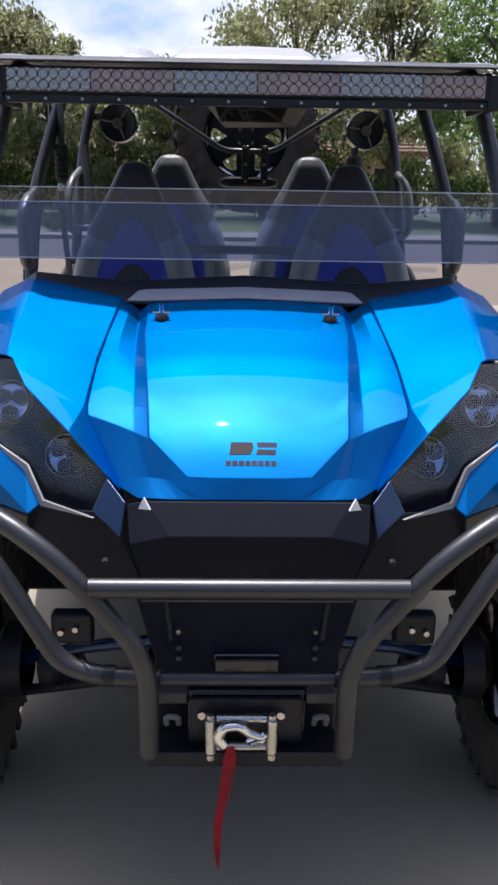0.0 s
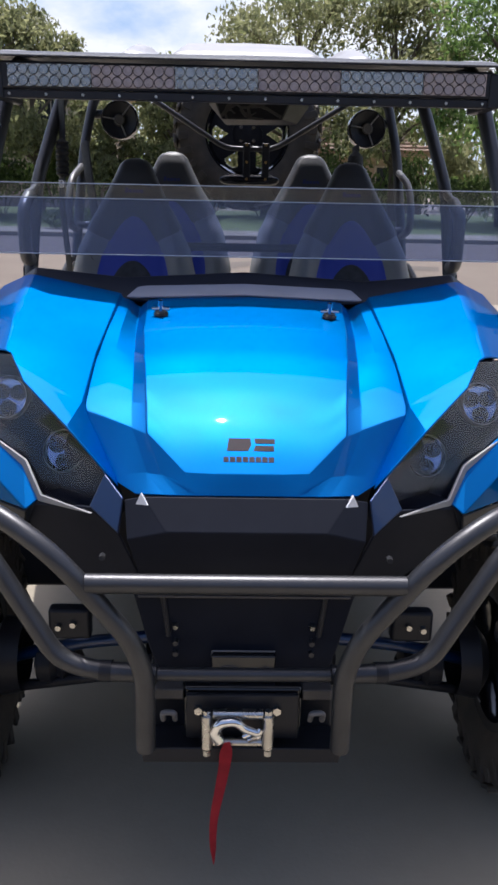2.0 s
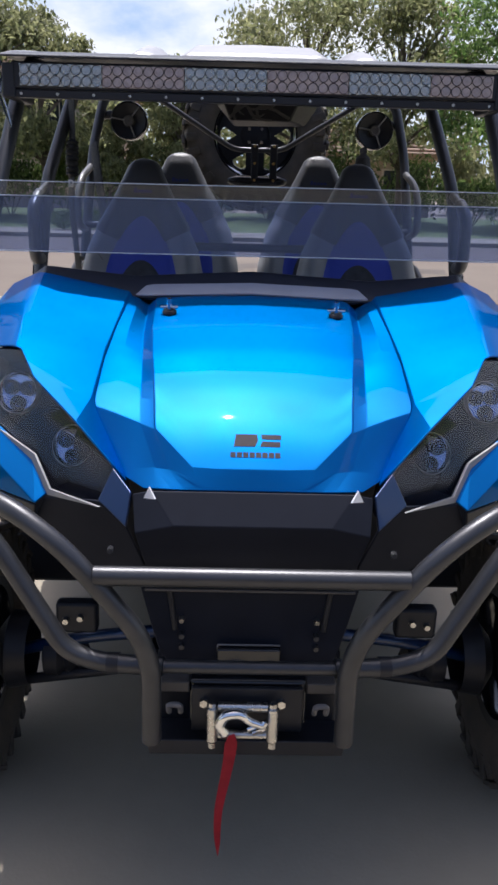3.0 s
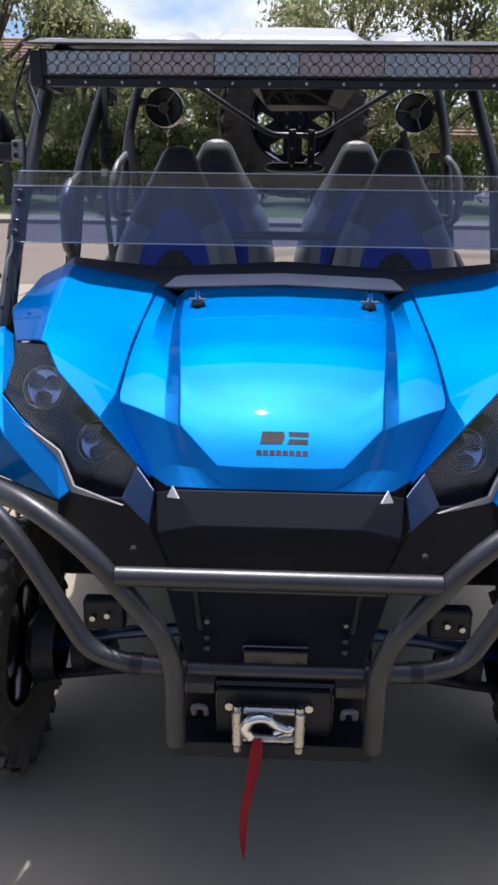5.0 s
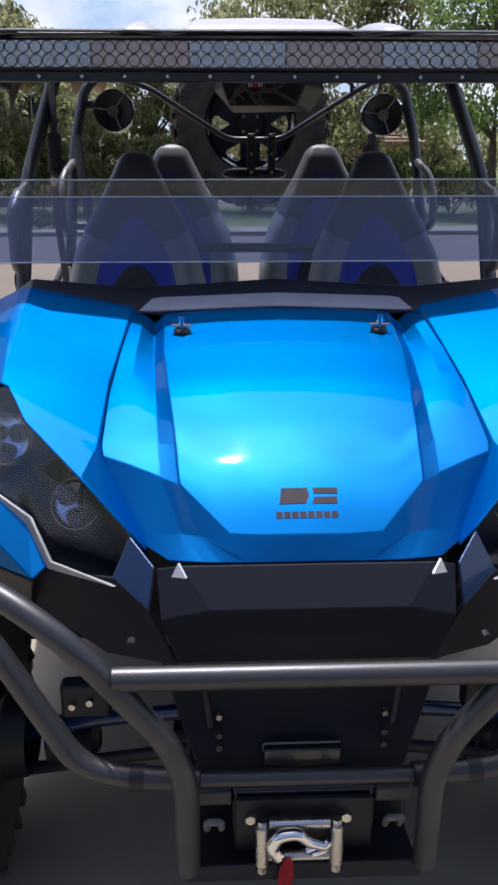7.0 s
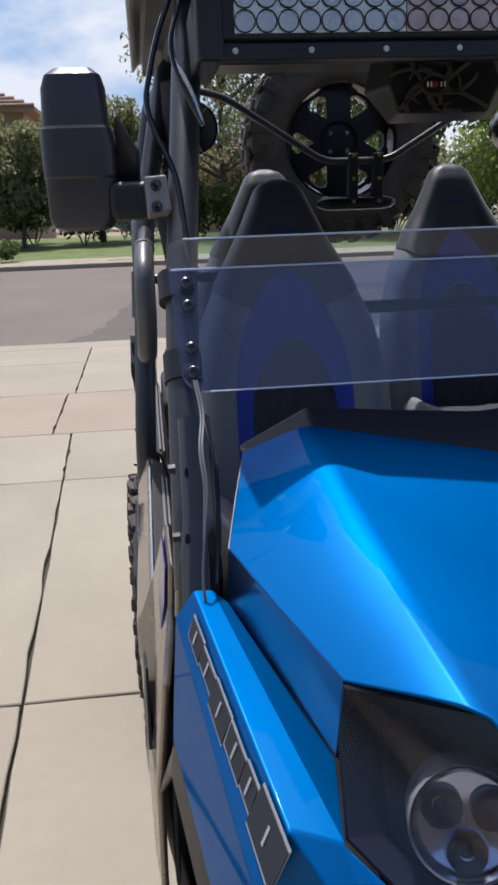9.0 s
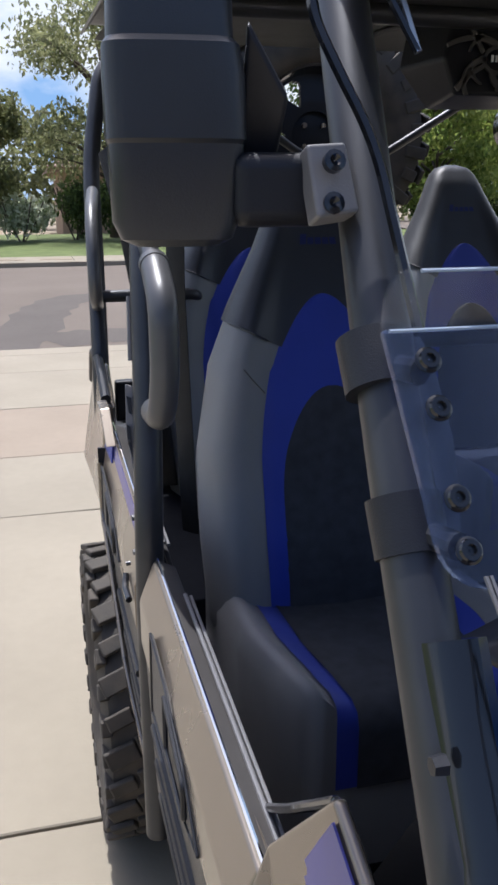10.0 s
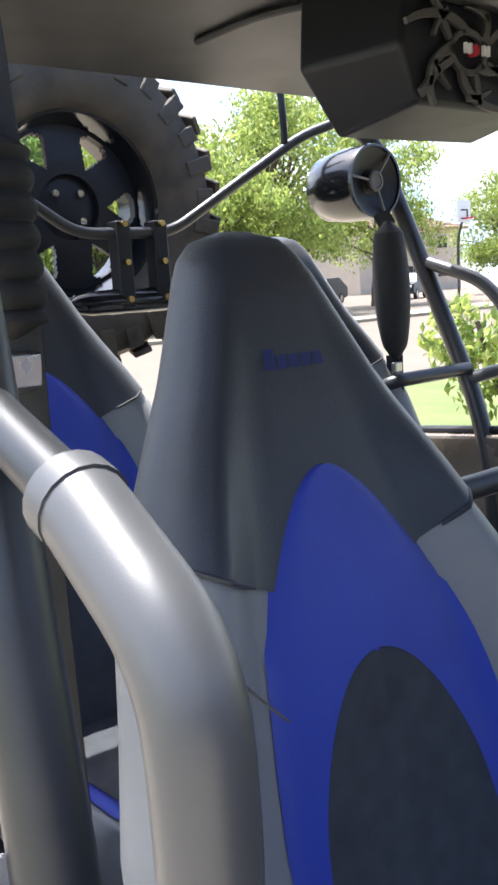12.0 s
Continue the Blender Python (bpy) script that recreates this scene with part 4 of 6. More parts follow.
# wheels
def wheel(name, x, y, z, r, w, out, seg=28, axis=None, parent=None, label="knobbly black off road wheel", dish=0.45):
    ax = Vector(axis or (out, 0, 0))
    c = Vector((x, y, z))
    h = w / 2
    wh = part(name, lathe([(r * 0.56, -h * 0.66), (r * 0.60, -h * 0.84), (r * 0.68, -h * 1.03), (r * 0.80, -h * 1.08), (r * 0.91, -h * 0.95), (r * 0.955, -h * 0.6), (r * 0.96, 0), (r * 0.955, h * 0.6), (r * 0.91, h * 0.95), (r * 0.80, h * 1.08), (r * 0.68, h * 1.03), (r * 0.60, h * 0.84), (r * 0.56, h * 0.66), (r * 0.54, 0), (r * 0.56, -h * 0.66)], c, ax, 48), RUBBER, parent, label)
    q = ax.to_track_quat("Z", "Y")
    bm = bmesh.new()
    for i in range(seg):
        for k, off in ((-0.78, 0.0), (0.78, 0.5), (-0.3, 0.35), (0.3, 0.85)):
            a = 2 * math.pi * (i + off) / seg
            mtx = Matrix.Translation(c) @ q.to_matrix().to_4x4() @ Matrix.Rotation(a, 4, "Z") @ Matrix.Translation((r * 0.965, 0, h * k)) @ Matrix.Rotation(0.35 if k > 0 else -0.35, 4, "X")
            edge = abs(k) > 0.5
            bmesh.ops.create_cube(bm, size=1, matrix=mtx @ Matrix.Diagonal((r * (0.042 if edge else 0.036), r * (0.098 if i % 2 else 0.125), w * ((0.24 if i % 2 else 0.29) if edge else 0.22), 1)))
    for i in range(seg):
        a = 2 * math.pi * (i + 0.25) / seg
        for k in (-1, 1):
            mtx = Matrix.Translation(c) @ q.to_matrix().to_4x4() @ Matrix.Rotation(a, 4, "Z") @ Matrix.Translation((r * 0.855, 0, h * 1.01 * k))
            bmesh.ops.create_cube(bm, size=1, matrix=mtx @ Matrix.Diagonal((r * (0.19 if i % 2 else 0.13), r * 0.10, w * 0.10, 1)))
    part("tread", bm, RUBBER, wh, "chunky tread lugs", bevel=0.005)
    rim = part("rim", lathe([(r * 0.56, -h * 0.66), (r * 0.58, h * 0.68), (r * 0.54, h * 0.66), (r * 0.50, h * 0.25), (r * 0.49, -h * 0.6), (r * 0.56, -h * 0.66)], c, ax, 40), GLOSSBLK, wh, "gloss black alloy rim")
    bm = bmesh.new()
    NA, NR = 192, 22
    RR = [0.20 + 0.33 * j / NR for j in range(NR + 1)]
    vs = [[bm.verts.new(c + q @ Vector((math.cos(2 * math.pi * i / NA) * r * k, math.sin(2 * math.pi * i / NA) * r * k, h * (dish - 0.5 * max(0, k - 0.28))))) for i in range(NA)] for k in RR]
    for j in range(NR):
        k = ((RR[j] + RR[j + 1]) / 2 - 0.265) / 0.205
        wide = (0.09 + 0.19 * k) * math.sqrt(max(0, 1 - abs(2 * k - 1) ** 4)) if 0 < k < 1 else 0
        for i in range(NA):
            d = abs(((2 * math.pi * (i + 0.5) / NA) + math.pi / 6) % (math.pi / 3) - math.pi / 6)
            if d >= wide:
                bm.faces.new((vs[j][i], vs[j][(i + 1) % NA], vs[j + 1][(i + 1) % NA], vs[j + 1][i]))
    bmesh.ops.delete(bm, geom=[v for v in bm.verts if not v.link_faces], context="VERTS")
    bmesh.ops.solidify(bm, geom=bm.faces[:], thickness=0.02)
    lathe([(0.001, h * (dish + 0.06)), (r * 0.17, h * (dish + 0.04)), (r * 0.21, h * dish), (r * 0.21, h * (dish - 0.4)), (0.001, h * (dish - 0.4))], c, ax, 24, bm)
    part("spokes", bm, BLACK, wh, "black drilled wheel disc", angle=35)
    for i in range(4):
        a = math.pi / 4 + i * math.pi / 2
        o = c + q @ Vector((math.cos(a) * r * 0.12, math.sin(a) * r * 0.12, h * dish))
        part("lug_nut", cyl(o, o + ax.normalized() * 0.02, 0.009, None, 6), STEEL, wh)
    return wh


wheel("front_wheel", -0.690, 2.06, 0.33, 0.33, 0.13, -1, parent=car)
wheel("front_wheel", 0.690, 2.06, 0.33, 0.33, 0.13, 1, parent=car)
wheel("rear_wheel", -0.715, 3.865, 0.363, 0.363, 0.245, -1, parent=car)
wheel("rear_wheel", 0.715, 3.865, 0.363, 0.363, 0.245, 1, parent=car)
for k in (-1, 1):
    part("suspension_arm", tube([(k * 0.22, 1.95, 0.45), (k * 0.42, 2.0, 0.40), (k * 0.61, 2.04, 0.33)], 0.016, 0.1, 12), NAVY, car, "dark blue suspension arm")
    part("suspension_arm", tube([(k * 0.20, 1.95, 0.36), (k * 0.61, 2.03, 0.25)], 0.014, 0.1, 12), BLACK, car, "black lower arm")
    part("drive_boot", lathe([(0.02, -0.06), (0.045, -0.045), (0.035, -0.03), (0.05, -0.015), (0.04, 0), (0.055, 0.015), (0.05, 0.05), (0.02, 0.06)], (k * 0.46, 2.03, 0.33), (k, 0, 0), 20), BLACK, car, "ribbed rubber axle boot")
    part("shock_mount", box(min(k * 0.46, k * 0.36), max(k * 0.46, k * 0.36), 1.93, 1.97, 0.45, 0.53), BLACK, car, bevel=0.01)
    for x, z in ((0.435, 0.487), (0.40, 0.495)):
        part("bolt", cyl((k * x, 1.93, z), (k * x, 1.918, z), 0.0085, 0.007, 12), STEEL, car, "bright bolt head")
    part("hub", lathe([(0.09, -0.05), (0.1, 0.0), (0.06, 0.03), (0.001, 0.03)], (k * 0.60, 2.05, 0.335), (k, 0, 0), 24), BLACK, car, "black wheel hub")

for k in SIDES:
    part("wheel_well", plate([(-0.735, 3.45, 0.40), (-0.555, 3.45, 0.40), (-0.555, 3.48, 0.765), (-0.735, 3.48, 0.765), (-0.555, 4.21, 0.765), (-0.735, 4.21, 0.765), (-0.555, 4.21, 0.40)], [(0, 1, 2, 3), (3, 2, 4, 5), (1, 6, 4, 2)], 0.008, k, (0.4, -0.6, 1.0)), NOSEBLK, car, "black plastic inner wheel well", bevel=0.006)

# roll cage
cage = part("roll_cage", tube([(-0.65, 3.58, 1.872), (0.65, 3.58, 1.872)], 0.021, 0, 14), TUBE, car, "satin black tubular roll cage")
for k in SIDES:
    part("front_pillar", tube(sx(k, [(-0.718, 2.29, 1.10), (-0.706, 2.475, 1.40), (-0.664, 2.735, 1.79), (-0.655, 2.86, 1.842), (-0.655, 3.48, 1.872), (-0.64, 4.34, 1.915), (-0.635, 4.46, 1.925)]), 0.021, 0.09, 18), TUBE, cage, "satin black front pillar and roof rail")
    part("middle_pillar", tube(sx(k, [(-0.64, 3.60, 1.868), (-0.672, 3.585, 1.84), (-0.700, 3.50, 1.72), (-0.748, 3.335, 1.48), (-0.760, 3.268, 1.24), (-0.774, 3.212, 1.02), (-0.776, 3.218, 0.85), (-0.776, 3.222, 0.45)]), 0.023, 0.07, 18), TUBE, cage, "satin black middle pillar")
    part("rear_pillar", tube(sx(k, [(-0.63, 4.46, 1.93), (-0.700, 4.42, 1.87), (-0.744, 4.345, 1.64), (-0.760, 4.16, 1.22), (-0.765, 4.12, 1.05), (-0.765, 4.10, 0.7)]), 0.022, 0.08, 18), TUBE, cage, "satin black rear pillar")
    # grab handles
    h = part("grab_handle", tube(sx(k, [(-0.7490, 3.224, 1.4462), (-0.7495, 3.21, 1.442), (-0.752, 3.13, 1.40), (-0.752, 3.128, 1.30), (-0.756, 3.150, 1.229), (-0.756, 3.225, 1.224)]), 0.021, 0.036, 20), GRIP, cage, "grey grab handle on the middle pillar")
    part("handle_collar", tube(sx(k, [(-0.745, 3.335, 1.478), (-0.749, 3.224, 1.4462)]), 0.0150, 0.02, 18), TUBE, h)
    part("handle_collar", tube(sx(k, [(-0.756, 3.222, 1.2242), (-0.757, 3.275, 1.222)]), 0.0150, 0, 18), TUBE, h)
    part("handle_collar", tube(sx(k, [(-0.7490, 3.226, 1.4468), (-0.7492, 3.211, 1.4424)]), 0.0222, 0, 20), GRIP, h)
    part("grab_handle", tube(sx(k, [(-0.748, 4.29, 1.56), (-0.766, 4.14, 1.51), (-0.772, 4.07, 1.43), (-0.772, 4.05, 1.31), (-0.756, 4.20, 1.27)]), 0.016, 0.05, 16), GRIP, cage, "grey grab handle on the rear pillar")
part("rear_bar", tube([(-0.64, 4.44, 1.925), (-0.44, 4.50, 1.885), (-0.075, 4.55, 1.664), (0.165, 4.55, 1.664), (0.53, 4.50, 1.885), (0.64, 4.44, 1.925)], 0.0125, 0.05, 14), TUBE, cage, "bent satin black spare wheel bar")
for x in (0.03, 0.125):
    part("bar_clamp", box(x - 0.018, x + 0.018, 4.53, 4.575, 1.50, 1.69), BLACK, cage, "black clamp bracket", bevel=0.005)
    for z in (1.52, 1.60, 1.682):
        part("clamp_screw", cyl((x, 4.53, z), (x, 4.52, z), 0.007, None, 10), BRASS, cage, "brass coloured screw")
for k in SIDES:
    part("rear_cross_tube", tube(sx(k, [(-0.757, 4.18, 1.30), (-0.50, 4.18, 1.30), (-0.46, 4.30, 1.25)]), 0.016, 0.03, 14), TUBE, cage)
part("middle_cross_tube", tube([(-0.26, 3.56, 1.255), (0.26, 3.56, 1.255)], 0.017, 0, 14), TUBE, cage)
part("bar_stay", tube([(0.473, 4.50, 1.985), (0.480, 4.502, 1.90), (0.482, 4.506, 1.852)], 0.009, 0.02, 12), BLACK, cage, "black stay under the roof")
part("carrier_tube", lathe([(0.001, -0.15), (0.010, -0.149), (0.020, -0.135), (0.0265, -0.11), (0.028, -0.08), (0.028, 0.08), (0.0265, 0.11), (0.020, 0.135), (0.010, 0.149), (0.001, 0.15)], (0.045, 4.556, 1.516), (1, 0, 0), 24), GLOSSBLK, cage, "gloss black rounded tube of the wheel carrier")
wheel("spare_wheel", 0.035, 4.82, 1.745, 0.388, 0.24, 1, axis=(0, -1, 0), parent=car, label="spare off road wheel on the rear bar", dish=0.1)

# roof
ROOF = ((0.0, 1.897), (0.195, 1.893), (0.232, 1.846), (0.262, 1.846), (0.318, 1.884), (0.352, 1.888), (0.376, 1.846), (0.60, 1.842), (0.685, 1.862), (0.73, 1.862), (0.752, 1.84))


def roof_pt(u, v):
    x = (u - 0.5) * 2 * 0.752
    y = 2.74 + 1.62 * v
    lift = min(1.0, v / 0.28)
    return (x, y, 1.846 + (lerp(ROOF, abs(x)) - 1.84) * (0.15 + 1.1 * lift) - 0.012 * (1 - min(1, v * 12)) + 0.105 * v)


bm = grid(roof_pt, 120, 16)
roof = part("roof", bm, SILVERP, car, "moulded silver grey plastic roof", angle=40)
sol = roof.modifiers.new("solid", "SOLIDIFY")
sol.thickness, sol.offset = 0.006, -1
part("roof_liner", grid(lambda u, v: ((u - 0.5) * 1.44, 2.76 + 1.58 * v, 1.828 + 0.105 * v + 0.004 * math.sin(u * math.pi)), 12, 8), LINER, roof, "dark grey underside of the roof")

part("hose", tube([(-0.10, 4.02, 1.910), (-0.12, 3.80, 1.895), (-0.02, 3.62, 1.882), (0.06, 3.60, 1.88)], 0.006, 0.12, 8), BLACK, roof, "black cable along the roof's underside")

# light bar
bar = part("light_bar", box(-0.675, 0.675, 2.625, 2.70, 1.735, 1.805), BLACK, car, "long black light bar with two rows of lamps", bevel=0.006)
part("visor", plate([(-0.70, 2.60, 1.818), (0.70, 2.60, 1.818), (0.74, 2.90, 1.866), (-0.74, 2.90, 1.866)], [(0, 1, 2, 3)], 0.006), BLACK, bar, "black visor over the lamps", bevel=0.003)
part("mount_strip", box(-0.675, 0.675, 2.63, 2.66, 1.712, 1.733), BLACK, bar, bevel=0.003)
cup = mesh_of(lathe([(0.0132, 0.0), (0.012, -0.003), (0.007, -0.007), (0.001, -0.008)], (0, 0, 0), (0, -1, 0), 16), "lamp_cup")
cup.materials.append(LAMPF)
flood = mesh_of(lathe([(0.0125, 0.0), (0.0115, -0.002), (0.006, -0.003), (0.001, -0.003)], (0, 0, 0), (0, -1, 0), 16), "lamp_cup")
flood.materials.append(FLOODF)
bezel = mesh_of(lathe([(0.0141, 0.0), (0.0141, 0.0012), (0.0126, 0.0012), (0.0126, 0.0)], (0, 0, 0), (0, -1, 0), 16), "lamp_bezel")
bezel.materials.append(BLACK)
dome = mesh_of(lathe([(0.0135, 0.0), (0.011, 0.003), (0.006, 0.005), (0.001, 0.0055)], (0, 0, 0), (0, -1, 0), 14), "lamp_lens")
dome.materials.append(LENS)
for i in range(6):
    x0 = -0.6517 + i * 8 * 0.02833
    part("lamp_face", box(x0 + 0.0008, min(x0 + 8 * 0.02833, 0.655) - 0.0008, 2.6215, 2.63, 1.742, 1.798), FLOODF if i % 2 else LAMPF, bar, "pinkish flood lamp face" if i % 2 else "silvery spot lamp face")
for i in range(46):
    for j in range(2):
        for me, nm, dy in ((flood if i // 8 % 2 else cup, "lamp_cup", -0.001), (dome, "lamp_lens", -0.0015), (bezel, "lamp_bezel", -0.0008)):
            ob = new(nm, me)
            ob.parent = bar
            ob.location = (-0.6375 + i * 0.02833, 2.6205 + dy, 1.756 + j * 0.0285)
for i in range(14):
    part("screw", cyl((-0.65 + i * 0.1, 2.63, 1.7225), (-0.65 + i * 0.1, 2.626, 1.7225), 0.004, None, 8), STEEL, bar)
for k in (-1, 1):
    part("bar_bracket", box(min(k * 0.665, k * 0.70), max(k * 0.665, k * 0.70), 2.62, 2.85, 1.71, 1.80), BLACK, bar, "black end bracket", bevel=0.006)

bar.scale, bar.location = (0.952, 0.952, 0.952), (-0.001, 0.0096, 0.0721)

# half windscreen
W = [Vector((0, 2.372, 1.318)), Vector((0, 2.462, 1.455)), Vector((0, 2.455, 1.492))]
WB, WM, WT = W


def sheet_strip(a, b, wa, wb, ra=0.0, rb=0.0, thick=0.005):
    """A flat strip between two edges, with rounded corners of radius ra below and rb above."""
    L = (b - a).length
    half = []
    for k in range(7):
        t = k / 6 * math.pi / 2
        half.append((wa - ra + ra * math.sin(t), ra - ra * math.cos(t)))
    for k in range(7):
        t = k / 6 * math.pi / 2
        half.append((wb - rb + rb * math.cos(t), L - rb + rb * math.sin(t)))
    half = [p for i, p in enumerate(half) if i == 0 or (Vector(p) - Vector(half[i - 1])).length > 1e-5]
    ring = half + [(-x, q) for x, q in half[::-1]]
    d = (b - a).normalized()
    return plate([(x, (a + d * q).y, (a + d * q).z) for x, q in ring], [tuple(range(len(ring)))], thick, False, (0, -1, 0.5))


screen = part("windscreen", sheet_strip(WB, WM, 0.713, 0.719, 0.03, 0.0), SHEET, car, "clear half windscreen bolted to the pillars", smooth=False)
screen.visible_shadow = False
lipg = part("windscreen_lip", sheet_strip(WM, WT, 0.719, 0.719, 0.0, 0.018), SHEET2, screen, "clear folded top edge", smooth=False)
lipg.visible_shadow = False
for a, w in ((WB, 0.68), (WM, 0.716), (WT, 0.70)):
    part("sheet_edge", tube([(-w, a.y - 0.003, a.z), (w, a.y - 0.003, a.z)], 0.0013, 0, 6), EDGE, screen, "bright sheet edge").visible_shadow = False
for k in SIDES:
    for y, z in ((2.447, 1.437), (2.430, 1.411), (2.401, 1.364), (2.384, 1.338)):
        x = -0.698 if not k else 0.698
        part("screen_bolt", lathe([(0.0085, 0), (0.0085, 0.0015), (0.007, 0.0022), (0.0062, 0.0042), (0.0035, 0.0042), (0.003, 0.0015), (0.0005, 0.0015)], (x, y - 0.006, z + 0.002), (0, -0.84, 0.54), 18), GLOSSBLK, screen, "black cap bolt")
    for t in (0.12, 0.80):
        p = WB.lerp(WM, t)
        f = 1 if not k else -1
        yz = [(1.10, 2.29), (1.40, 2.475), (1.79, 2.735)]
        c0, c1 = (Vector((-0.709 * f, lerp(yz, p.z + d), p.z + d)) for d in (-0.016, 0.016))
        part("screen_clamp", tube([c0, c1], 0.0245, 0, 18), BLACK, screen, "black tube clamp")
        part("clamp_tongue", tube([(c0 + c1) / 2, Vector((-0.696 * f, p.y + 0.010, p.z + 0.002))], 0.009, 0, 10), BLACK, screen)


# mirrors
for k in SIDES:
    s = -1 if not k else 1
    # a tall shell: a narrower upper part over a fuller lower part that swells towards the arm
    bm = bmesh.new()
    TABLE = ((-0.0995, 0.03, 0.027, 0.0185), (-0.0945, 0.041, 0.0374, 0.0252), (-0.0825, 0.0465, 0.0426, 0.0277), (-0.032, 0.0475, 0.0461, 0.0286), (-0.029, 0.049, 0.0478, 0.0311), (0.012, 0.049, 0.047, 0.0311), (0.03, 0.0485, 0.0435, 0.0311), (0.034, 0.0455, 0.0396, 0.0277), (0.08, 0.0435, 0.0378, 0.026), (0.096, 0.038, 0.0331, 0.0227), (0.104, 0.026, 0.0226, 0.0134))
    rings = []
    for z, xo, xn, d in TABLE:
        ring = []
        for i in range(32):
            a = 2 * math.pi * i / 32
            c, q = math.cos(a), math.sin(a)
            wide = xn if c * s < 0 else xo
            ring.append(bm.verts.new((wide * math.copysign(abs(c) ** 0.42, c), d * math.copysign(abs(q) ** 0.5, q), z)))
        rings.append(ring)
    for lo, hi in zip(rings, rings[1:]):
        for i in range(32):
            bm.faces.new((lo[i], lo[(i + 1) % 32], hi[(i + 1) % 32], hi[i]))
    bm.faces.new(rings[0][::-1])
    bm.faces.new(rings[-1])
    bmesh.ops.transform(bm, matrix=Matrix.Translation((s * 0.823, 2.590, 1.602)) @ Matrix.Rotation(s * 0.10, 4, "Z"), verts=bm.verts[:])
    mir = part("side_mirror", bm, SHELL, car, "large black side mirror on a clamp arm", angle=28)
    part("mirror_rim", tube([(s * (0.824 + 0.040 * math.cos(a)), 2.616 + 0.004 * math.sin(a) * s, 1.602 - 0.018 + 0.072 * math.sin(a)) for a in (2 * math.pi * i / 32 for i in range(33))], 0.003, 0, 8), DGREY, mir, "grey lip round the mirror glass")
    part("mirror_fin", plate([(s * 0.776, 2.573, 1.648), (s * 0.748, 2.57, 1.600), (s * 0.748, 2.60, 1.560), (s * 0.778, 2.60, 1.55)], [(0, 1, 2, 3)], 0.012), BLACK, mir, "black webbed neck of the mirror", bevel=0.004)
    part("mirror_arm", box(min(s * 0.722, s * 0.79), max(s * 0.722, s * 0.79), 2.555, 2.60, 1.515, 1.565), BLACK, mir, "black mirror arm", bevel=0.012)
    part("mirror_bracket", plate([(s * 0.712, 2.552, 1.572), (s * 0.742, 2.548, 1.57), (s * 0.739, 2.53, 1.522), (s * 0.708, 2.532, 1.526)], [(0, 1, 2, 3)], 0.02), GREYP, mir, "grey clamp bracket", bevel=0.003)
    for z in (1.53, 1.557):
        part("screw", lathe([(0.0075, 0), (0.0075, 0.006), (0.004, 0.007), (0.0005, 0.004)], (s * 0.727, 2.537, z), (0, -1, 0.3), 12), GLOSSBLK, mir)
    part("mirror_glass", box(-0.036 + s * 0.824, 0.036 + s * 0.824, 2.6195, 2.622, 1.53, 1.675), CHROME, mir, "mirror glass", bevel=0.001)


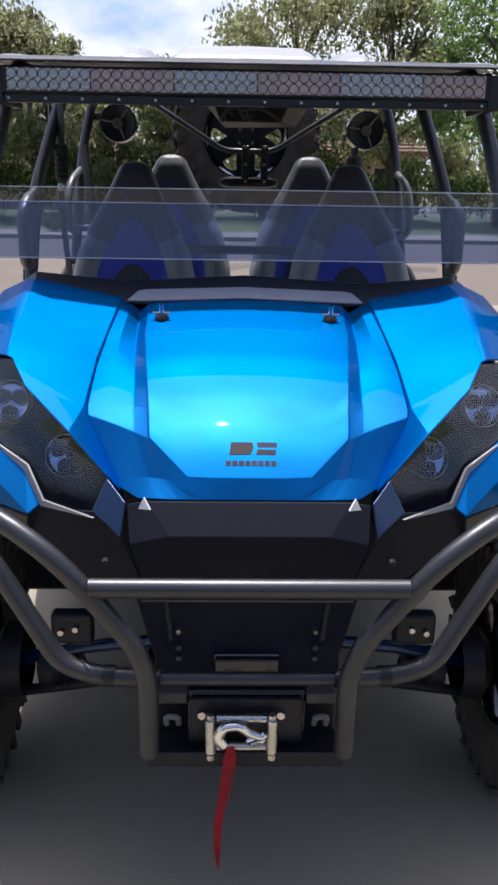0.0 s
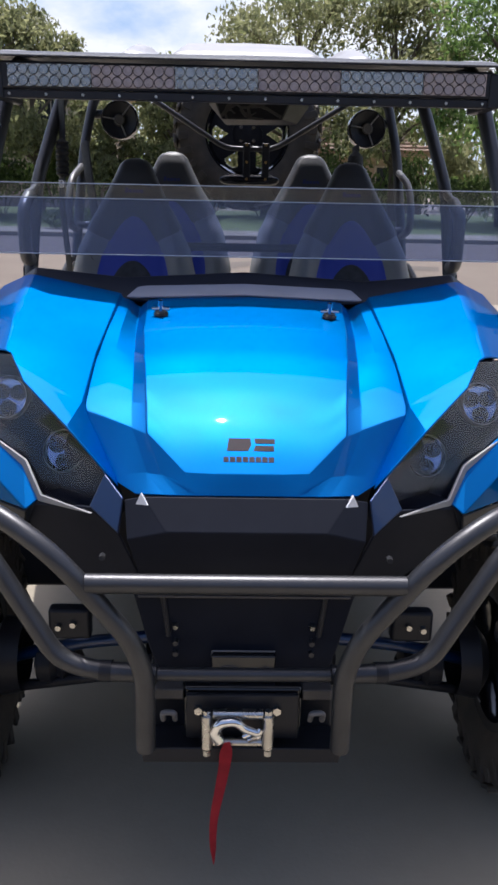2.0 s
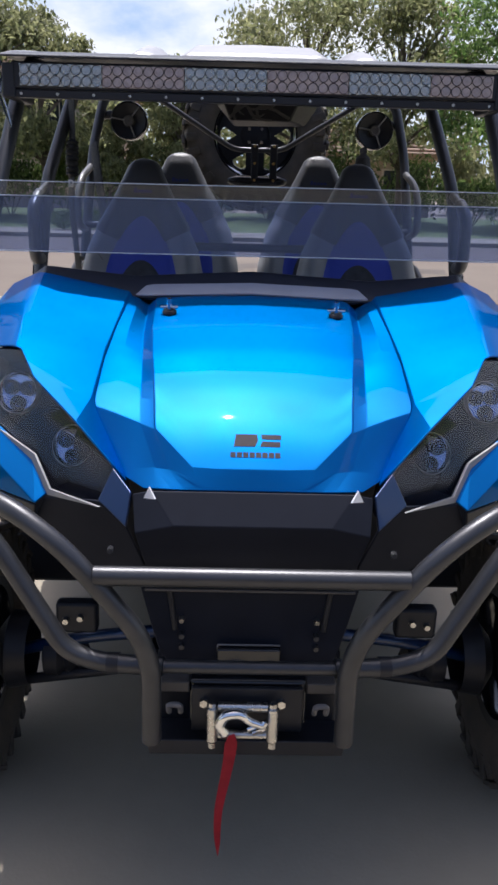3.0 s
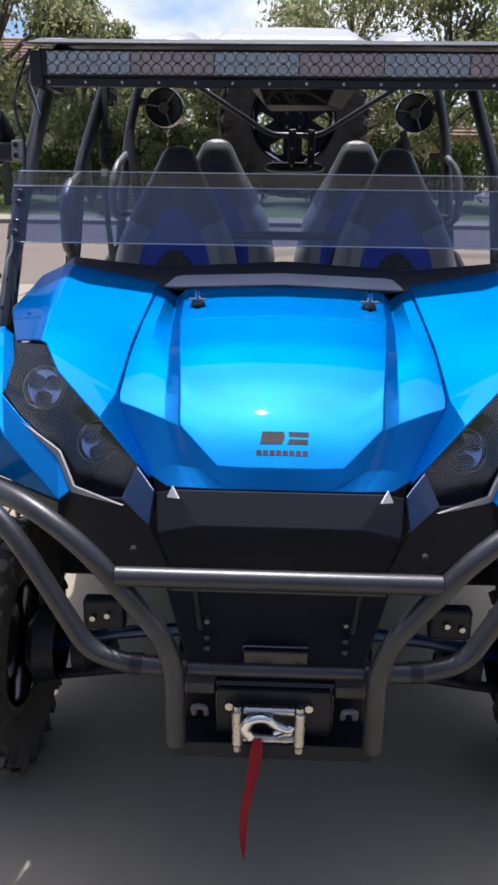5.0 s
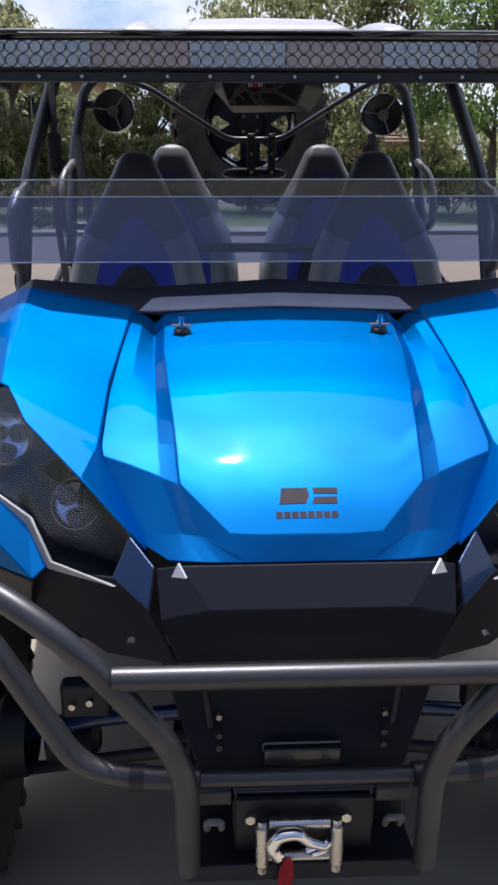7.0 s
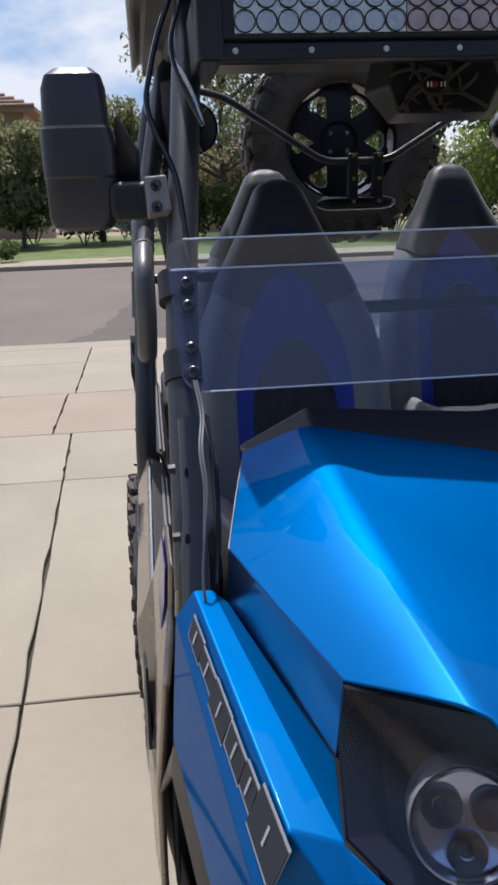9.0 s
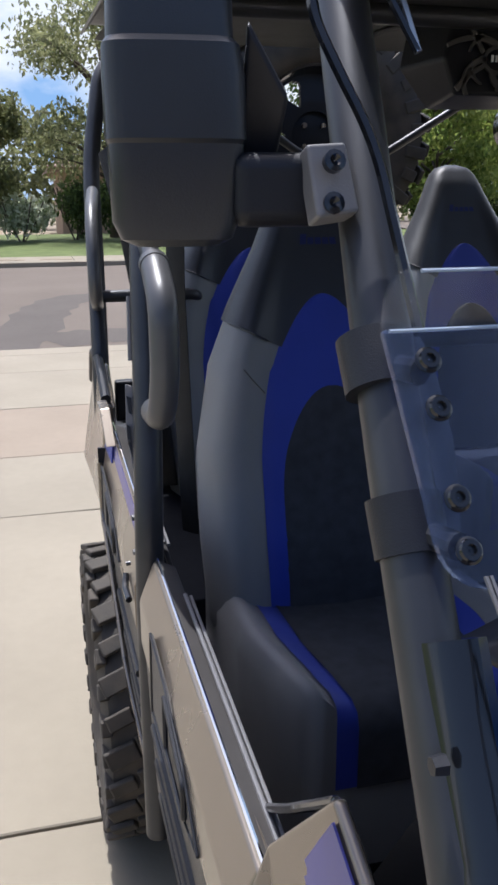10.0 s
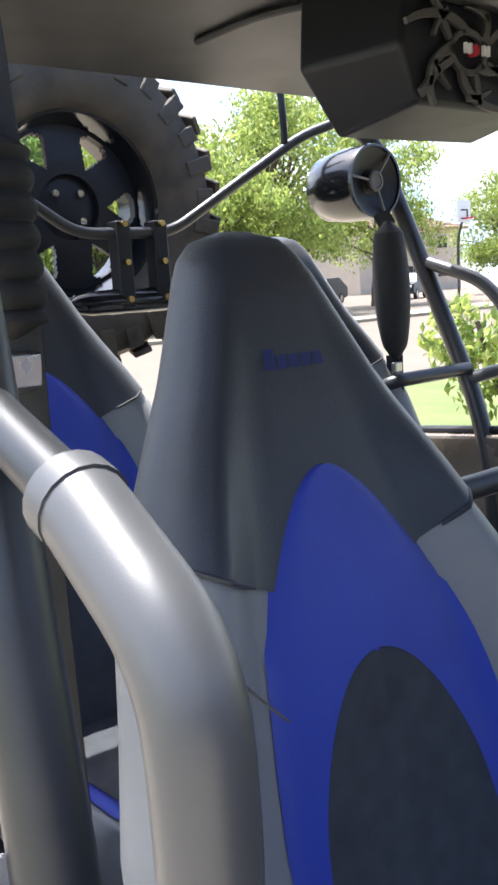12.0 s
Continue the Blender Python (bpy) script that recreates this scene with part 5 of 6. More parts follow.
# seats
def seat(cx, y0, width=1.0, label="grey, blue and black vinyl bucket seat", tall=0.0):
    """y0: how far the seat stands behind the front row."""
    st = thing("seat", "", "")
    st.parent = car
    st["label"] = label
    wt = [(0.70, 0.195), (0.80, 0.232), (0.95, 0.240), (1.1, 0.236), (1.25, 0.204), (1.35, 0.158), (1.45, 0.103), (1.52, 0.071), (1.56, 0.053), (1.578, 0.034), (1.584, 0.010)]
    yt = [(0.70, 3.25), (0.95, 3.285), (1.2, 3.35), (1.4, 3.415), (1.584, 3.47)]
    dt = [(0.70, 0.05), (0.9, 0.06), (1.2, 0.05), (1.4, 0.045), (1.54, 0.042), (1.575, 0.028), (1.584, 0.006)]

    def surf(u, z, off=0.0, back=False):
        k = math.sqrt(max(0.0, 1 - abs(u) ** 5))
        bol = 0.052 * lerp([(0, 0), (0.5, 0.0), (0.78, 1), (0.92, 0.9), (1, 0.1)], abs(u)) * lerp([(0.7, 1), (1.25, 1), (1.42, 0.25), (1.55, 0)], z)
        yc, d = lerp(yt, z), lerp(dt, z)
        y = yc + d * 0.9 * k if back else yc - d * k - bol - off
        return Vector((cx + u * lerp(wt, z) * width, y + y0, z + tall * (z - 0.7)))

    def hull(z0, z1, name, material, lab, n=30):
        """Closed loft between two heights, given as functions of u."""
        bm = bmesh.new()
        us = [math.sin((i / 28 - 0.5) * math.pi) for i in range(29)]
        ring = [(u, False) for u in us] + [(u, True) for u in us[-2:0:-1]]
        vs = []
        for j in range(n + 1):
            t = j / n
            vs.append([bm.verts.new(surf(u, z0(u) + (z1 - z0(u)) * t, 0, b)) for u, b in ring])
        for a, b in zip(vs, vs[1:]):
            for i in range(len(ring)):
                bm.faces.new((a[i], a[(i + 1) % len(ring)], b[(i + 1) % len(ring)], b[i]))
        bm.faces.new(vs[0])
        bm.faces.new(vs[-1])
        return part(name, bm, material, st, lab, angle=60)

    seam = lambda u: 1.325 - 0.085 * (1 - abs(u)) ** 1.2
    back = hull(lambda u: 0.72, 1.33, "backrest", GREYV, "grey vinyl backrest with side bolsters")
    # the black headrest lies round the top, 3 mm proud
    bm = bmesh.new()
    us = [math.sin((i / 32 - 0.5) * math.pi) for i in range(33)]
    ring = [(u, False) for u in us] + [(u, True) for u in us[-2:0:-1]]
    vs = []
    for j in range(29):
        t = (j / 28) ** 0.9
        row = []
        for u, b in ring:
            z = seam(u) + (1.584 - seam(u)) * t
            p = surf(u, z, 0.004, b)
            p.x += 0.004 * u
            p.y += 0.004 if b else 0
            row.append(bm.verts.new(p))
        vs.append(row)
    for a, b in zip(vs, vs[1:]):
        for i in range(len(ring)):
            bm.faces.new((a[i], a[(i + 1) % len(ring)], b[(i + 1) % len(ring)], b[i]))
    bm.faces.new(vs[-1])
    head = part("headrest", bm, VINYL, st, "black vinyl headrest", angle=60)
    for k in (-1, 1):
        pts = [surf(k * u, seam(u), 0.005) for u in [0.60 + 0.385 * math.sin(i / 14 * math.pi / 2) for i in range(15)]]
        part("piping", tube(pts, 0.0025, 0.002, 6), VINYL, head, "black seam piping")

    def inset(name, a_of, z0, z1, off, material, lab, nz=40):
        bm = bmesh.new()
        rows_ = []
        for j in range(nz + 1):
            z = z0 + (z1 - z0) * (1 - (1 - j / nz) ** 1.6)
            a = a_of(z)
            rows_.append([bm.verts.new(surf(a * (i / 12 - 1), z, off * (1 - (abs(i / 12 - 1)) ** 10) + 0.0012)) for i in range(25)])
        for p, q in zip(rows_, rows_[1:]):
            for i in range(24):
                bm.faces.new((p[i], p[i + 1], q[i + 1], q[i]))
        return part(name, bm, material, st, lab, angle=60)

    arch = lambda top, a0, drop: (lambda z: a0 * math.sqrt(max(0.0, 1 - max(0.0, (z - (top - drop)) / drop) ** 2.2)))
    inset("blue_inset", arch(1.372, 0.575, 0.24), 0.74, 1.3719, 0.007, BLUEV, "bright blue vinyl inset")
    inset("black_inset", arch(1.213, 0.465, 0.20), 0.74, 1.2129, 0.011, MESHV, "black knitted centre panel")
    # cushion
    cw = [(2.875, 0.19), (2.92, 0.215), (3.05, 0.24), (3.3, 0.235)]

    def top(u, y, off=0.0):
        z = 0.826 + 0.02 * lerp([(2.875, -1.0), (2.89, -0.2), (2.93, 0.3), (3.1, 0.0), (3.3, -0.8)], y) + 0.055 * lerp([(0, 0), (0.5, 0.08), (0.70, 0.42), (0.85, 0.95), (0.93, 1), (1, 0.2)], abs(u))
        return Vector((cx + u * lerp(cw, y), y + y0, z + off))

    def wrap(u, v, off=0.0):
        """Over the cushion from the foot of its front edge to the back."""
        if v < 0.25:
            p = top(u, 2.875)
            return Vector((p.x, p.y - off, 0.70 + (p.z - 0.70) * v / 0.25))
        return top(u, 2.875 + 0.455 * (v - 0.25) / 0.75, off)

    bm = grid(lambda u, v: top(2 * u - 1, 2.875 + 0.455 * v), 40, 24)
    edge = [e for e in bm.edges if e.is_boundary]
    r = bmesh.ops.extrude_edge_only(bm, edges=edge)
    for v in r["geom"]:
        if isinstance(v, bmesh.types.BMVert):
            v.co.z = 0.55
    part("cushion", bm, GREYV, st, "grey vinyl seat cushion", angle=60)
    for nm, a, off, material in (("cushion_stripe", 0.73, 0.004, BLUEV), ("cushion_centre", 0.56, 0.008, MESHV)):
        part(nm, grid(lambda u, v: wrap((2 * u - 1) * a, v, off), 24, 40), material, st, "blue vinyl stripe" if "stripe" in nm else "black knitted centre", angle=60)
    # pale mark on the headrest
    for i in range(5):
        part("headrest_mark", grid(lambda u, v: surf(-0.34 + i * 0.14 + u * 0.115, 1.458 + v * (0.018 if i == 0 else 0.012), 0.0049), 3, 2), MARKV, head, "small blue mark")
    part("seat_base", box(cx - 0.2, cx + 0.2, 2.95 + y0, 3.3 + y0, 0.40, 0.56), BLACK, st, "black seat base", bevel=0.02)
    return st


seat(-0.410, 0.08, 1.05)
seat(0.418, 0.08, 1.05)
seat(-0.325, 0.90, 1.2, "grey, blue and black vinyl rear bucket seat", 0.06)
seat(0.335, 0.92, 1.2, "grey, blue and black vinyl rear bucket seat", 0.06)
part("console", box(-0.13, 0.13, 2.75, 3.3, 0.40, 0.78), BLACK, car, "black centre console", bevel=0.04)

# doors
for k in SIDES:
    f = 1 if not k else -1
    side = (-1, 0, 0.15)
    for y0, y1, z0, z1, nm in ((2.56, 3.185, 0.968, 0.995, "front_door"), (3.25, 3.84, 1.0, 1.05, "rear_door")):
        up = [(-0.772, y0, z0), (-0.772, y1, z1), (-0.797, y1, 0.93), (-0.797, y0, 0.92), (-0.797, y1, 0.85), (-0.797, y0, 0.842)]
        faces = [(0, 1, 2, 3), (3, 2, 4, 5)]
        if nm == "rear_door":
            up += [(-0.775, y1 - 0.16, z1 - 0.01), (-0.778, y1 - 0.08, 1.105), (-0.778, y1, 1.105)]
            faces.append((6, 7, 8, 1))
        door = part(nm, plate(up, faces, 0.022, k, side), DOORM, car, "satin grey lower door with dark recessed panel", bevel=0.006)
        ym, yb = (y1 - 0.005, y1 - 0.005) if nm == "front_door" else (3.575, 3.39)
        part("lower_panel", plate([(-0.792, y0 + 0.005, 0.838), (-0.792, y1 - 0.005 if nm == "front_door" else 3.80, 0.845), (-0.782, ym, 0.58), (-0.782, y0 + 0.005, 0.56), (-0.755, yb, 0.40), (-0.755, y0 + 0.005, 0.38)], [(0, 1, 2, 3), (3, 2, 4, 5)], 0.02, k, side), DGREY, door, "dark grey lower door panel", bevel=0.006)
        cap = [(-0.764, y0, z0 - 0.002), (-0.764, y1, z1 - 0.002), (-0.738, y1, z1 - 0.016), (-0.738, y0, z0 - 0.022), (-0.722, y1, z1 - 0.075), (-0.722, y0, z0 - 0.085)]
        part("door_cap", plate(cap, [(0, 1, 2, 3), (3, 2, 4, 5)], 0.008, k, (0.3, 0, 1)), DGREY, door, "dark grey cap along the door's top", bevel=0.003)
        for dx, dz, rr in ((0.0, 0.0, 0.0032), (0.008, -0.004, 0.0026)):
            part("inner_trim", tube(sx(k, [(-0.742 + dx, y0 + 0.02, z0 - 0.016 + dz), (-0.742 + dx, y1 - 0.11, z1 - 0.012 + dz)]), rr, 0, 8), GREYP, door, "silvery inner sill line")
        part("stripe_line", tube(sx(k, [(-0.767, y0 + 0.005, z0 + 0.001), (-0.767, y1 - 0.005, z1 + 0.001)]), 0.0030, 0, 8), CHROME, door, "thin bright top line")
        part("door_stripe", plate([(-0.7745, y0 + 0.01, z0 - 0.008), (-0.7745, y1 - 0.01, z1 - 0.008), (-0.781, y1 - 0.01, z1 - 0.030), (-0.781, y0 + 0.01, z0 - 0.030)], [(0, 1, 2, 3)], 0.002, k, side), STRIPE, door, "violet blue edge strip")
        yr, dz = (3.045, -0.012) if nm == "front_door" else (3.815, 0.0)
        rec = [(yr, 0.956), (yr + 0.012, 0.822), (yr - 0.20, 0.832), (yr - 0.33, 0.862), (yr - 0.25, 0.915), (yr - 0.13, 0.944)]
        part("door_recess", plate([(-0.7985, y, z + dz) for y, z in rec], [(0, 1, 2, 3, 4, 5)], 0.004, k, side), DGREY, door, "dark recessed panel", bevel=0.002)
        part("recess_edge", tube(sx(k, [(-0.799, y, z + dz) for y, z in rec + rec[:1]]), 0.0022, 0.004, 6), BLACK, door, "dark edge round the recess")
        fr = [(yr - 0.135, 0.938), (yr - 0.262, 0.902), (yr - 0.258, 0.852), (yr - 0.135, 0.862)]
        part("pull_frame", tube(sx(k, [(-0.801, y, z + dz) for y, z in fr + fr[:1]]), 0.0045, 0.008, 8), BLACK, door, "black pull frame")
        fc = (sum(y for y, z in fr) / 4, sum(z for y, z in fr) / 4)
        part("pull_pocket", plate([(-0.8012, fc[0] + (y - fc[0]) * 0.72, fc[1] + (z - fc[1]) * 0.72 + dz) for y, z in fr], [(0, 1, 2, 3)], 0.002, k, side), BLACK, door, "dark pull pocket")
        if nm == "rear_door":
            part("arch_trim", tube(sx(k, [(-0.800, 3.846, 0.955), (-0.800, 3.832, 0.83), (-0.798, 3.79, 0.79), (-0.789, 3.58, 0.58), (-0.762, 3.395, 0.40)]), 0.006, 0.05, 8), DOORM, door, "thin satin trim along the wheel cut-out")
        for j in range(3):
            part("door_rib", tube(sx(k, [(-0.788 + 0.004 * j, y0 + 0.06, 0.72 - 0.065 * j), (-0.788 + 0.004 * j, (y1 if nm == "front_door" else 3.68 - 0.06 * j) - 0.06, 0.735 - 0.065 * j)]), 0.008, 0, 8), BLACK, door)
        yl = y1 - 0.03 if nm == "front_door" else y0 + 0.03
        zl = z1 if nm == "front_door" else z0
        if nm == "front_door":
            continue
        part("latch_lever", tube(sx(k, [(-0.801, yl + 0.055, zl - 0.095), (-0.806, yl + 0.035, zl - 0.11), (-0.804, yl - 0.005, zl - 0.115)]), 0.006, 0.015, 10), GLOSSBLK, door, "black latch lever")
        part("latch_screw", cyl((-0.798 * f, yl, zl - 0.05), (-0.806 * f, yl, zl - 0.05), 0.004, None, 8), TUBE, door)
    for z in (1.045, 0.985):
        part("pillar_bolt", cyl(sx(k, [(-0.783, 3.245, z)])[0], sx(k, [(-0.797, 3.243, z)])[0], 0.006, 0.005, 6), GREYP, car, "zinc hex bolt on the pillar")
    part("gap_strip", box(*sorted((-0.803 * f, -0.785 * f)), 3.846, 3.854, 0.84, 0.99), BLACK, car, "black seam behind the rear door")
    part("door_stripe", plate([(-0.7805, 3.72, 1.026), (-0.7790, 3.83, 1.048), (-0.7875, 3.83, 1.000), (-0.7865, 3.69, 1.000)], [(0, 1, 2, 3)], 0.003, k, (-1, 0, 0.15)), BLUEV, car, "blue wedge by the rear door's corner")
    part("gap_strip", box(*sorted((-0.792 * f, -0.775 * f)), 3.246, 3.252, 0.45, 0.97), BLACK, car, "black rubber strip in the door gap")
    part("door_frame_tube", tube(sx(k, [(-0.735, 2.80, 0.925), (-0.738, 2.70, 0.915), (-0.738, 2.58, 1.01), (-0.735, 2.47, 1.105), (-0.745, 2.50, 0.93), (-0.75, 2.50, 0.7)]), 0.005, 0.015, 10), GLOSSBLK, car, "thin black door frame edge")
    part("rear_corner", plate([(-0.785, 3.856, 1.09), (-0.778, 4.05, 1.15), (-0.765, 4.40, 1.12), (-0.76, 4.56, 1.0), (-0.765, 4.56, 0.78), (-0.795, 4.42, 0.80), (-0.80, 4.15, 0.80), (-0.797, 3.856, 0.80)], [(0, 1, 2, 3, 4, 5, 6, 7)], 0.03, k, (-1, 0, 0.2)), DOORM, car, "satin grey rear quarter panel", bevel=0.012)
part("rear_body", box(-0.72, 0.72, 4.15, 4.72, 0.52, 0.90), MESHV, car, "black cargo bed", bevel=0.03)
part("rear_bulkhead", box(-0.70, 0.70, 4.44, 4.48, 0.5, 1.02), BLACK, car, "black rear bulkhead", bevel=0.01)

# overhead sound bar
FR = [(-0.085, 3.595, 1.735), (0.15, 3.595, 1.735), (0.18, 3.595, 1.80), (0.155, 3.605, 1.89), (-0.085, 3.605, 1.89), (-0.11, 3.595, 1.80)]
BK = [(-0.067, 3.754, 1.722), (0.218, 3.75, 1.727), (0.27, 3.76, 1.80), (0.24, 3.77, 1.90), (-0.11, 3.77, 1.90), (-0.14, 3.745, 1.80)]
bm = bmesh.new()
fv, bv = [bm.verts.new(p) for p in FR], [bm.verts.new(p) for p in BK]
bm.faces.new(fv)
bm.faces.new(bv[::-1])
for i in range(6):
    bm.faces.new((fv[i], bv[i], bv[(i + 1) % 6], fv[(i + 1) % 6]))
sbar = part("sound_bar", bm, BLACK, car, "black angular overhead sound bar", bevel=0.008)
SN = Vector((0, -1.0, 0.0))
SC = Vector((0.005, 3.595, 1.80))


def ribbon(path, w0, w1, name, label):
    """A flat moulded band lying on the loudspeaker's face; path in (x, z) from its centre."""
    n = len(path)
    left, right = [], []
    for i, (x, z) in enumerate(path):
        (xa, za), (xb, zb) = path[max(i - 1, 0)], path[min(i + 1, n - 1)]
        d = math.hypot(xb - xa, zb - za) or 1
        w = (w0 + (w1 - w0) * i / (n - 1)) / 2
        ox, oz = -(zb - za) / d * w, (xb - xa) / d * w
        left.append((SC.x + x + ox, SC.y - 0.009, SC.z + z + oz))
        right.append((SC.x + x - ox, SC.y - 0.009, SC.z + z - oz))
    return part(name, plate(left + right, [(i, i + 1, n + i + 1, n + i) for i in range(n - 1)], 0.006, False, (0, -1, 0)), DGREY, sbar, label, bevel=0.0012)


for i in range(5):
    a0_ = i * 2 * math.pi / 5 + 0.5
    ribbon([((0.024 + 0.075 * t) * 1.2 * math.cos(a0_ + 1.1 * t), (0.024 + 0.056 * t) * math.sin(a0_ + 1.1 * t)) for t in (k / 8 for k in range(9))], 0.014, 0.008, "grille_blade", "dark grey swirling grille blade")
    ribbon([(0.056 * 1.2 * math.cos(a0_ + 0.4 + 0.75 * t), 0.053 * math.sin(a0_ + 0.4 + 0.75 * t)) for t in (k / 6 for k in range(7))], 0.010, 0.004, "grille_arc", "dark grey grille arc")
ribbon([(0.027 * 1.2 * math.cos(a), 0.024 * math.sin(a)) for a in (2 * math.pi * k / 24 for k in range(25))], 0.008, 0.008, "grille_ring", "dark grey grille ring")
for x0, z0, x1, z1 in ((-0.09, -0.055, -0.03, -0.01), (-0.09, 0.085, -0.035, 0.012), (0.14, -0.055, 0.035, -0.01), (0.15, 0.085, 0.035, 0.012), (0.02, -0.062, 0.012, -0.02)):
    ribbon([(x0, z0), ((x0 + x1) / 2, (z0 + z1) / 2 + 0.006), (x1, z1)], 0.012, 0.009, "grille_strut", "dark grey grille strut")
part("logo_dot", cyl(SC + SN * 0.010, SC + SN * 0.019, 0.007, None, 18), RED, sbar, "red logo dot")
for dx in (-0.022, -0.013, 0.013, 0.022):
    part("logo_bar", box(SC.x + dx - 0.0018, SC.x + dx + 0.0018, SC.y - 0.022, SC.y - 0.018, SC.z - 0.006, SC.z + 0.006), WHITEP, sbar, "white logo bar")

# cage speakers
for k in (-1, 1):
    c = Vector((0.59 if k > 0 else -0.568, 4.40, 1.755 if k > 0 else 1.77))
    sp = part("cage_speaker", lathe([(0.001, 0.11), (0.05, 0.10), (0.078, 0.065), (0.086, 0.0), (0.086, -0.07), (0.083, -0.09), (0.079, -0.09), (0.077, -0.07), (0.001, -0.055)], c, (0, 1, 0), 36), GLOSSBLK, car, "round black cage speaker")
    for a in range(3):
        d = Vector((math.cos(a * 2.094 + 0.9), 0, math.sin(a * 2.094 + 0.9)))
        part("grille_spoke", tube([c + Vector((0, -0.088, 0)) + d * 0.02, c + Vector((0, -0.090, 0)) + d * 0.079], 0.0035, 0, 8), GREYP, sp, "grey speaker strut")
    part("speaker_cap", lathe([(0.024, -0.086), (0.024, -0.092), (0.018, -0.094), (0.016, -0.092), (0.001, -0.091)], c, (0, 1, 0), 24), DGREY, sp, "dark grey centre cap")
    part("speaker_ring", lathe([(0.078, -0.086), (0.0795, -0.093), (0.085, -0.093), (0.0865, -0.086)], c, (0, 1, 0), 36), GLOSSBLK, sp, "gloss black speaker ring")
    part("speaker_cone", lathe([(0.079, -0.087), (0.06, -0.08), (0.03, -0.07), (0.012, -0.082), (0.001, -0.086)], c, (0, 1, 0), 32), BLACK, sp, "matt black cone")
    part("speaker_clamp", tube([c + Vector((k * 0.06, 0, 0.03)), c + Vector((k * 0.135, 0.03, 0.03))], 0.02, 0, 12), BLACK, sp, "black clamp")

# belts
for x, y, zt, zb, slim in ((-0.672, 3.46, 1.645, 1.505, 0.62), (0.53, 4.22, 1.655, 1.345, 1.0)):
    length = zt - zb
    prof = [((0.031 + 0.009 * abs(math.sin(t * 22)) ** 0.6 if x < 0 else 0.026 + 0.016 * math.sin(math.pi * min(1, t * 1.1)) ** 0.7) * slim * min(1, 8 * t + 0.3, 8 * (1 - t) + 0.3), -length * t) for t in (i / 90 for i in range(91))]
    belt = part("seat_belt", lathe([(0.001, 0)] + prof + [(0.001, -length)], (x, y, zt), (0.02, 0.06, 1.0), 18), WEB, car, "ribbed black sleeve on the seat belt" if x < 0 else "smooth black sleeve on the seat belt")
    part("webbing", tube([(x, y + 0.02, zt + (0.16 if x < 0 else 0.02)), (x, y, zt - 0.01)], 0.02, 0.0, 10, None, True, 0.15), WEB, belt)
    part("webbing", tube([(x - 0.004, y - 0.012, zb + 0.01), (x - 0.008, y - 0.016, zb - 0.1), (x + 0.02, y + 0.05, 0.9)], 0.02, 0.1, 10, None, True, 0.15), WEB, belt)
    part("buckle", box(x - 0.016, x + 0.010, y - 0.026, y - 0.010, zb - 0.034, zb - 0.006), STEEL, belt, "steel belt buckle", bevel=0.004)
for k in SIDES:
    if not k:
        belt = part("seat_belt", tube([(-0.715, 4.20, 1.66), (-0.685, 4.12, 1.50), (-0.655, 4.10, 1.30), (-0.625, 4.10, 1.10), (-0.60, 4.10, 0.8)], 0.027, 0.1, 12, None, True, 0.35), WEB, car, "black rear seat belt hanging by the pillar")
        part("buckle", box(-0.66, -0.61, 4.07, 4.10, 1.17, 1.215), BLACK, belt, "black belt slider", bevel=0.005)
    part("quarter_trim", tube(sx(k, [(-0.777, 3.86, 1.10), (-0.773, 4.05, 1.155), (-0.762, 4.40, 1.125), (-0.757, 4.55, 1.01)]), 0.012, 0.06, 10), BLACK, cage, "black quarter panel trim")
    # slotted plate and strip on the middle pillar's outer edge; a is how far out from its axis
    mid = lambda a, z: (lerp([(1.02, -0.774), (1.24, -0.760), (1.48, -0.748)], z) - 0.94 * a, lerp([(1.02, 3.212), (1.24, 3.268), (1.48, 3.335)], z) + 0.34 * a, z)
    out = (-0.34, -0.94, 0)
    pp = part("pillar_plate", plate([mid(0.010, 1.250), mid(0.036, 1.256), mid(0.035, 1.180), mid(0.024, 1.120), mid(0.010, 1.115)], [(0, 1, 2, 3, 4)], 0.005, k, out), GREYP, cage, "grey slotted pillar bracket plate", bevel=0.0015)
    near = lambda a, z: (mid(a, z)[0] - 0.0015, mid(a, z)[1] - 0.004, z)
    part("slot", plate([near(0.0255, 1.236), near(0.033, 1.239), near(0.029, 1.213), near(0.0245, 1.210)], [(0, 1, 2, 3)], 0.002, k, out), BLACK, pp, "dark slot")
    part("slot", plate([near(0.027, 1.192), near(0.0335, 1.196), near(0.0315, 1.168), near(0.024, 1.145)], [(0, 1, 2, 3)], 0.002, k, out), BLACK, pp, "dark slot")
    part("plate_screw", cyl(sx(k, [near(0.029, 1.170)])[0], sx(k, [(near(0.029, 1.170)[0] - 0.001, near(0.029, 1.170)[1] - 0.003, 1.170)])[0], 0.0022, None, 8), TUBE, pp, "small dark screw")
    part("pillar_strip", tube(sx(k, [mid(0.0255, 1.390), mid(0.0255, 1.292)]), 0.0045, 0, 8), GREYP, cage, "grey strip on the pillar")

